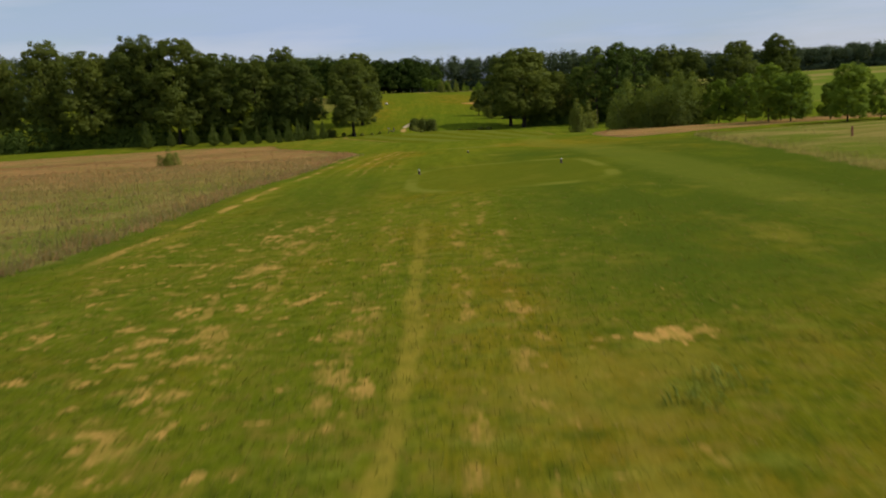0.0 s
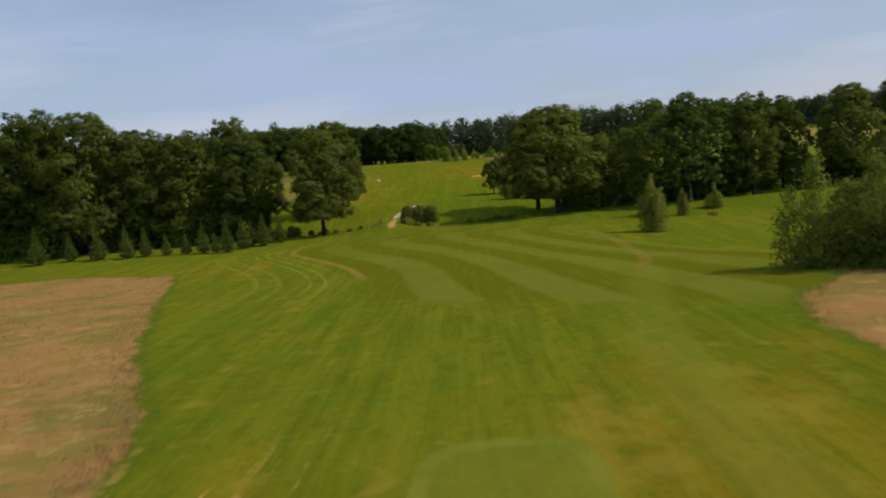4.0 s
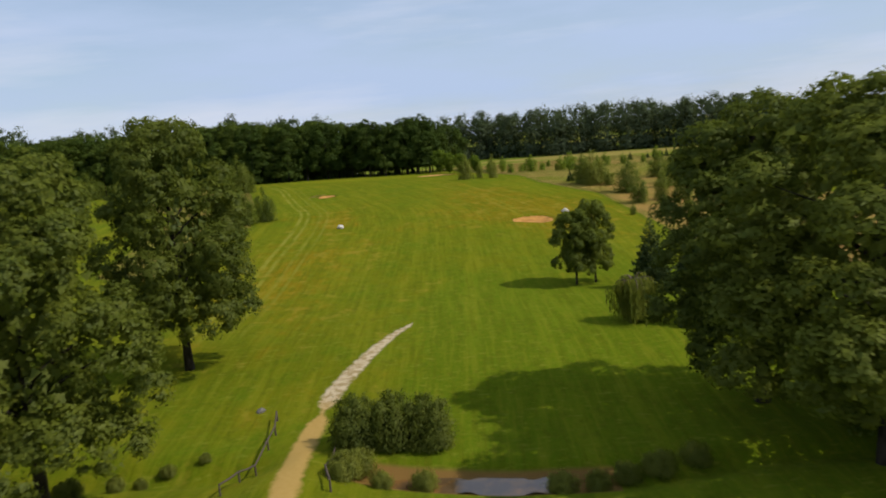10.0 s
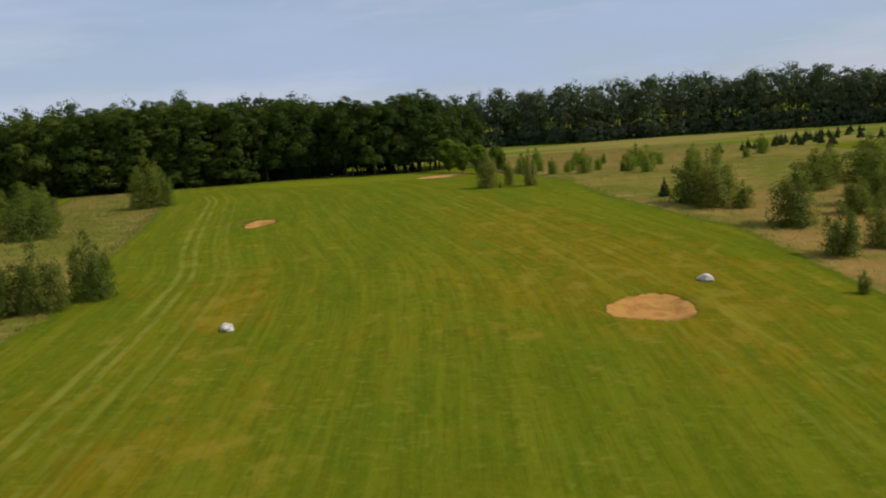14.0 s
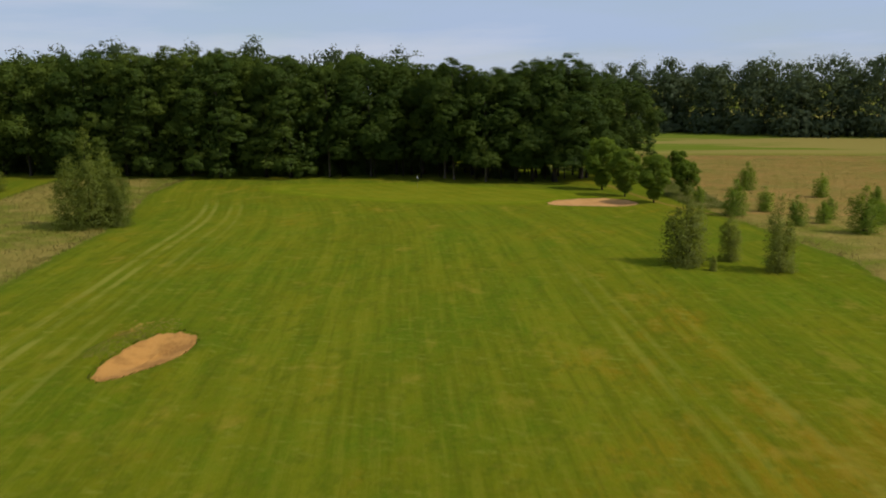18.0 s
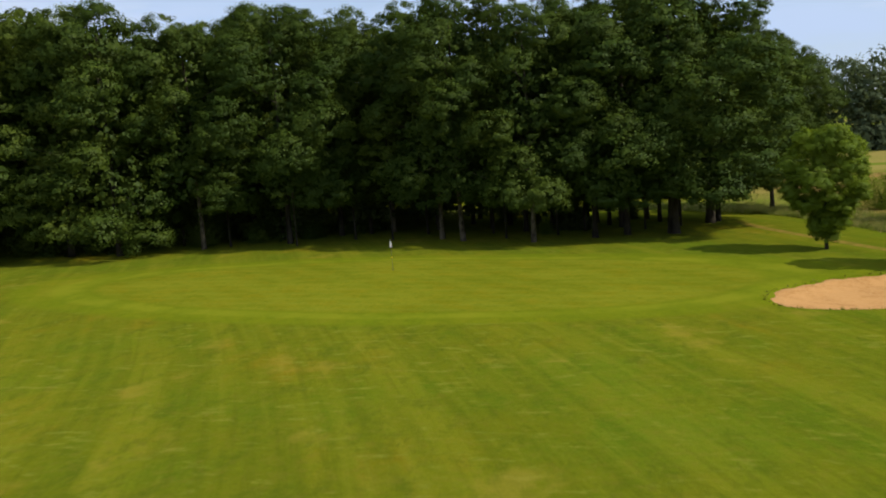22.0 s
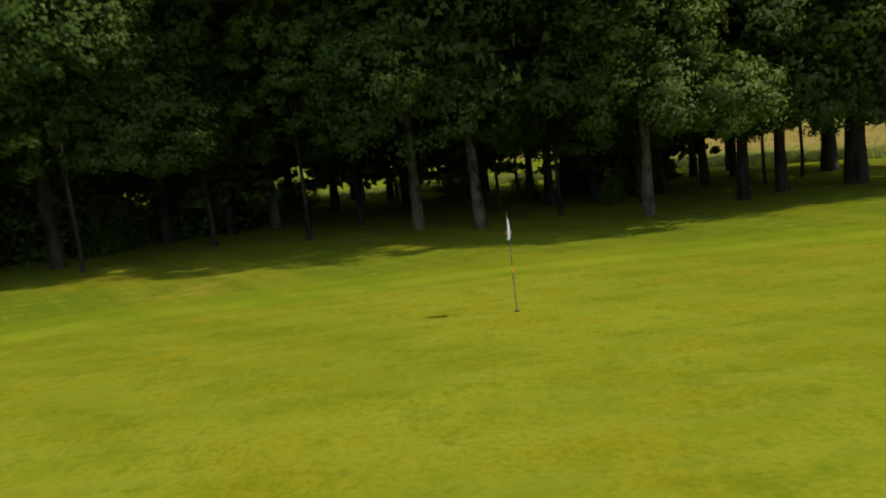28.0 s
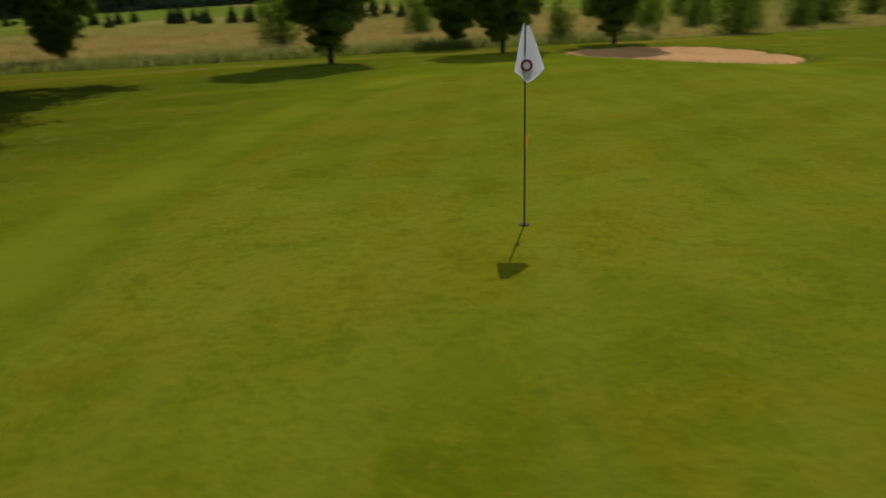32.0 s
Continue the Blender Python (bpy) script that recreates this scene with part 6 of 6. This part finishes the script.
# ---------------------------------------------------------------- tall grass


def tall_grass(name, label, outline, count, h, seed, material, rim=4000, edge=0.0, fade=(), broad=1.0):
    """Tufts of uncut grass over a meadow, as one mass."""
    rng = np.random.RandomState(seed)
    o = np.array(outline)
    lo, hi = np.maximum(o.min(0), (-110, 10)), np.minimum(o.max(0), (110, 640))
    x, y = rng.uniform(lo[0], hi[0], count * 3), rng.uniform(lo[1], hi[1], count * 3)
    keep = polygon_distance(x, y, outline) > edge
    x, y = x[keep][:count], y[keep][:count]
    # taller tufts along the mown edge
    t = rng.uniform(0, 1, rim)
    n = rng.randint(0, len(o), rim)
    ex, ey = (o[n] + (np.roll(o, -1, 0)[n] - o[n]) * t[:, None]).T
    ex, ey = ex + rng.normal(size=rim) * 0.9, ey + rng.normal(size=rim) * 0.9
    near = (polygon_distance(ex, ey, outline) > -0.3) & (np.abs(ex) < 110)
    x, y = np.append(x, ex[near]), np.append(y, ey[near])
    # thinning out with the distance from the start
    if fade:
        keep = rng.uniform(0, 1, len(x)) < np.clip((fade[1] - y) / (fade[1] - fade[0]), 0, 1)
        near = keep[len(x) - int(near.sum()):]
        x, y = x[keep], y[keep]
    k = len(x)
    clump = 0.7 + 0.5 * (wave(x, y, 6, seed) + 0.6)
    z = height(x, y)
    hh = h * rng.uniform(0.6, 1.25, k) * np.clip(clump, 0.5, 1.6)
    hh[len(hh) - int(near.sum()):] *= 1.25
    out = []
    for _ in range(3):
        a = rng.uniform(0, 6.283, k)
        w = rng.uniform(0.006, 0.016, k) * broad
        bx, by = x + rng.normal(size=k) * 0.12, y + rng.normal(size=k) * 0.12
        lx, ly = rng.normal(size=k) * 0.28 * hh, rng.normal(size=k) * 0.28 * hh
        ca, sa = np.cos(a) * w, np.sin(a) * w
        out.append(np.stack([np.column_stack([bx - ca, by - sa, z - 0.03]), np.column_stack([bx + ca, by + sa, z - 0.03]), np.column_stack([bx + lx, by + ly, z + hh])], 1).reshape(-1, 3))
    up = np.tile([0.15, 0.0, 1.0], (3 * k, 1)) + rng.normal(size=(3 * k, 3)) * 0.15
    ob = new(name, card_mesh(name, np.concatenate(out), material, up, 3))
    return tagged(ob, label, "grass", kind="stuff")


HAY = foliage("dry_meadow_grass", (0.42, 0.24, 0.08), (0.56, 0.32, 0.13), 0.6, 0.16, (0.66, 0.38, 0.15))
HAY_GREEN = foliage("pale_meadow_grass", (0.20, 0.19, 0.035), (0.36, 0.28, 0.075), 0.6, 0.16, (0.42, 0.34, 0.09))
tall_grass("meadow_grass", "dry reddish-brown uncut meadow grass", MEADOW_START, 26000, 0.2, 401, HAY, broad=1.8)
HAY_MIXED = foliage("mixed_meadow_grass", (0.26, 0.22, 0.05), (0.50, 0.35, 0.13), 0.6, 0.3, (0.60, 0.44, 0.16))
MEADOW_NEAR = [(-14.5, 18), (-12, 28), (-10.9, 37), (-10.4, 46), (-9.4, 54), (-8.9, 62), (-9.2, 100), (-60, 104), (-60, 18)]
tall_grass("meadow_grass", "tall mixed green and brown meadow grass beside the mown edge", MEADOW_NEAR, 44000, 0.19, 407, HAY_MIXED, 5000, 0.0, (26, 104), 1.6)
tall_grass("meadow_grass", "pale uncut meadow grass", MEADOW_RIGHT, 4000, 0.18, 402, HAY_GREEN)
tall_grass("meadow_grass", "dry uncut grass before the thicket", MEADOW_HEDGE, 3500, 0.18, 403, HAY)
tall_grass("meadow_grass", "pale uncut grass among the bushes", MEADOW_FAR, 46000, 0.3, 404, HAY_GREEN, broad=2.0)
tall_grass("meadow_grass", "pale uncut grass beside the fairway", MEADOW_LEFT, 16000, 0.3, 405, HAY_GREEN, broad=2.0)
tall_grass("bunker_rough", "brownish uncut grass beside the fairway bunker", [(-40.6, 442), (-38.6, 442.5), (-38.4, 447), (-37.4, 450.5), (-38.6, 451.5), (-41.0, 448)], 420, 0.1, 409, HAY_MIXED, 80, broad=1.6)
TURF_BLADE = foliage("turf_blades", (0.080, 0.108, 0.004), (0.225, 0.195, 0.022), 0.6, 1.1, (0.24, 0.23, 0.02))
TURF_NEAR = [(-16, 10), (-12, 28), (-10.9, 37), (-10, 42), (-3, 42), (-2.4, 35.4), (8, 35.4), (9, 44), (17, 44), (16, 10)]
tall_grass("rough_turf", "coarse uneven grass on the rough turf before the tee", TURF_NEAR, 30000, 0.042, 410, TURF_BLADE, 0, 0.0, (11, 38), 1.4)
STRAW_BLADE = foliage("straw_stalks", (0.26, 0.16, 0.035), (0.46, 0.30, 0.10), 0.5, 0.9, (0.50, 0.34, 0.11))
tall_grass("loose_straw", "loose dry stalks scattered over the rough turf", TURF_NEAR, 6000, 0.03, 411, STRAW_BLADE, 0, 0.0, (12, 40), 1.3)
VERGE_GRASS = foliage("verge_grass", (0.23, 0.22, 0.05), (0.46, 0.38, 0.14), 0.6, 0.4, (0.54, 0.46, 0.16))
VERGE = [(4.5, 520), (2.0, 530), (-0.5, 540), (-2.0, 552), (-6, 566), (-16, 576), (-60, 578), (-60, 583), (-12, 584), (0, 570), (4, 552), (6, 540), (8, 530), (9, 520)]
tall_grass("verge_grass", "tall pale seeding grass along the edge of the meadow", VERGE, 9000, 0.62, 406, VERGE_GRASS, 2500)
VERGE_WEED = foliage("verge_weeds", (0.105, 0.140, 0.016), (0.235, 0.255, 0.042), 0.6, 0.5, (0.28, 0.32, 0.04))
tall_grass("verge_weeds", "lush green weeds and grass along the edge of the meadow", VERGE, 34000, 0.42, 408, VERGE_WEED, 6000, broad=2.4)

LIP_GRASS = foliage("bunker_lip_grass", (0.120, 0.135, 0.010), (0.220, 0.205, 0.035), 0.6, 0.5, (0.28, 0.28, 0.03))


def bunker_lip(cx, cy, rx, ry, turn, seed):
    """Ragged uncut grass hanging over the edge of the sand."""
    rng = np.random.RandomState(int(seed * 10))
    k = 380
    a = rng.uniform(0, 6.283, k)
    q = (1 + 0.16 * (np.sin(2 * a + seed) * 0.6 + np.sin(3 * a + 2.1 * seed) * 0.5)) + rng.normal(size=k) * 0.022 + 0.01
    c, s = math.cos(radians(turn)), math.sin(radians(turn))
    u, v = q * np.cos(a) * rx, q * np.sin(a) * ry
    x, y = cx + u * c - v * s, cy + u * s + v * c
    z = height(x, y) + 0.03
    e = rng.uniform(0, 6.283, k)
    w, hh = rng.uniform(0.02, 0.05, k), rng.uniform(0.04, 0.14, k)
    lx, ly = rng.normal(size=k) * 0.12, rng.normal(size=k) * 0.12
    v3 = np.stack([np.column_stack([x - np.cos(e) * w, y - np.sin(e) * w, z - 0.05]), np.column_stack([x + np.cos(e) * w, y + np.sin(e) * w, z - 0.05]), np.column_stack([x + lx, y + ly, z + hh])], 1).reshape(-1, 3)
    up = np.tile([0.15, 0.0, 1.0], (k, 1)) + rng.normal(size=(k, 3)) * 0.2
    return tagged(new("bunker_lip_grass", card_mesh("bunker_lip_grass", v3, LIP_GRASS, up, 3)), "ragged tufts of grass along the rim of a sand bunker", "grass", kind="stuff")


for sizes in BUNKERS:
    bunker_lip(*sizes)
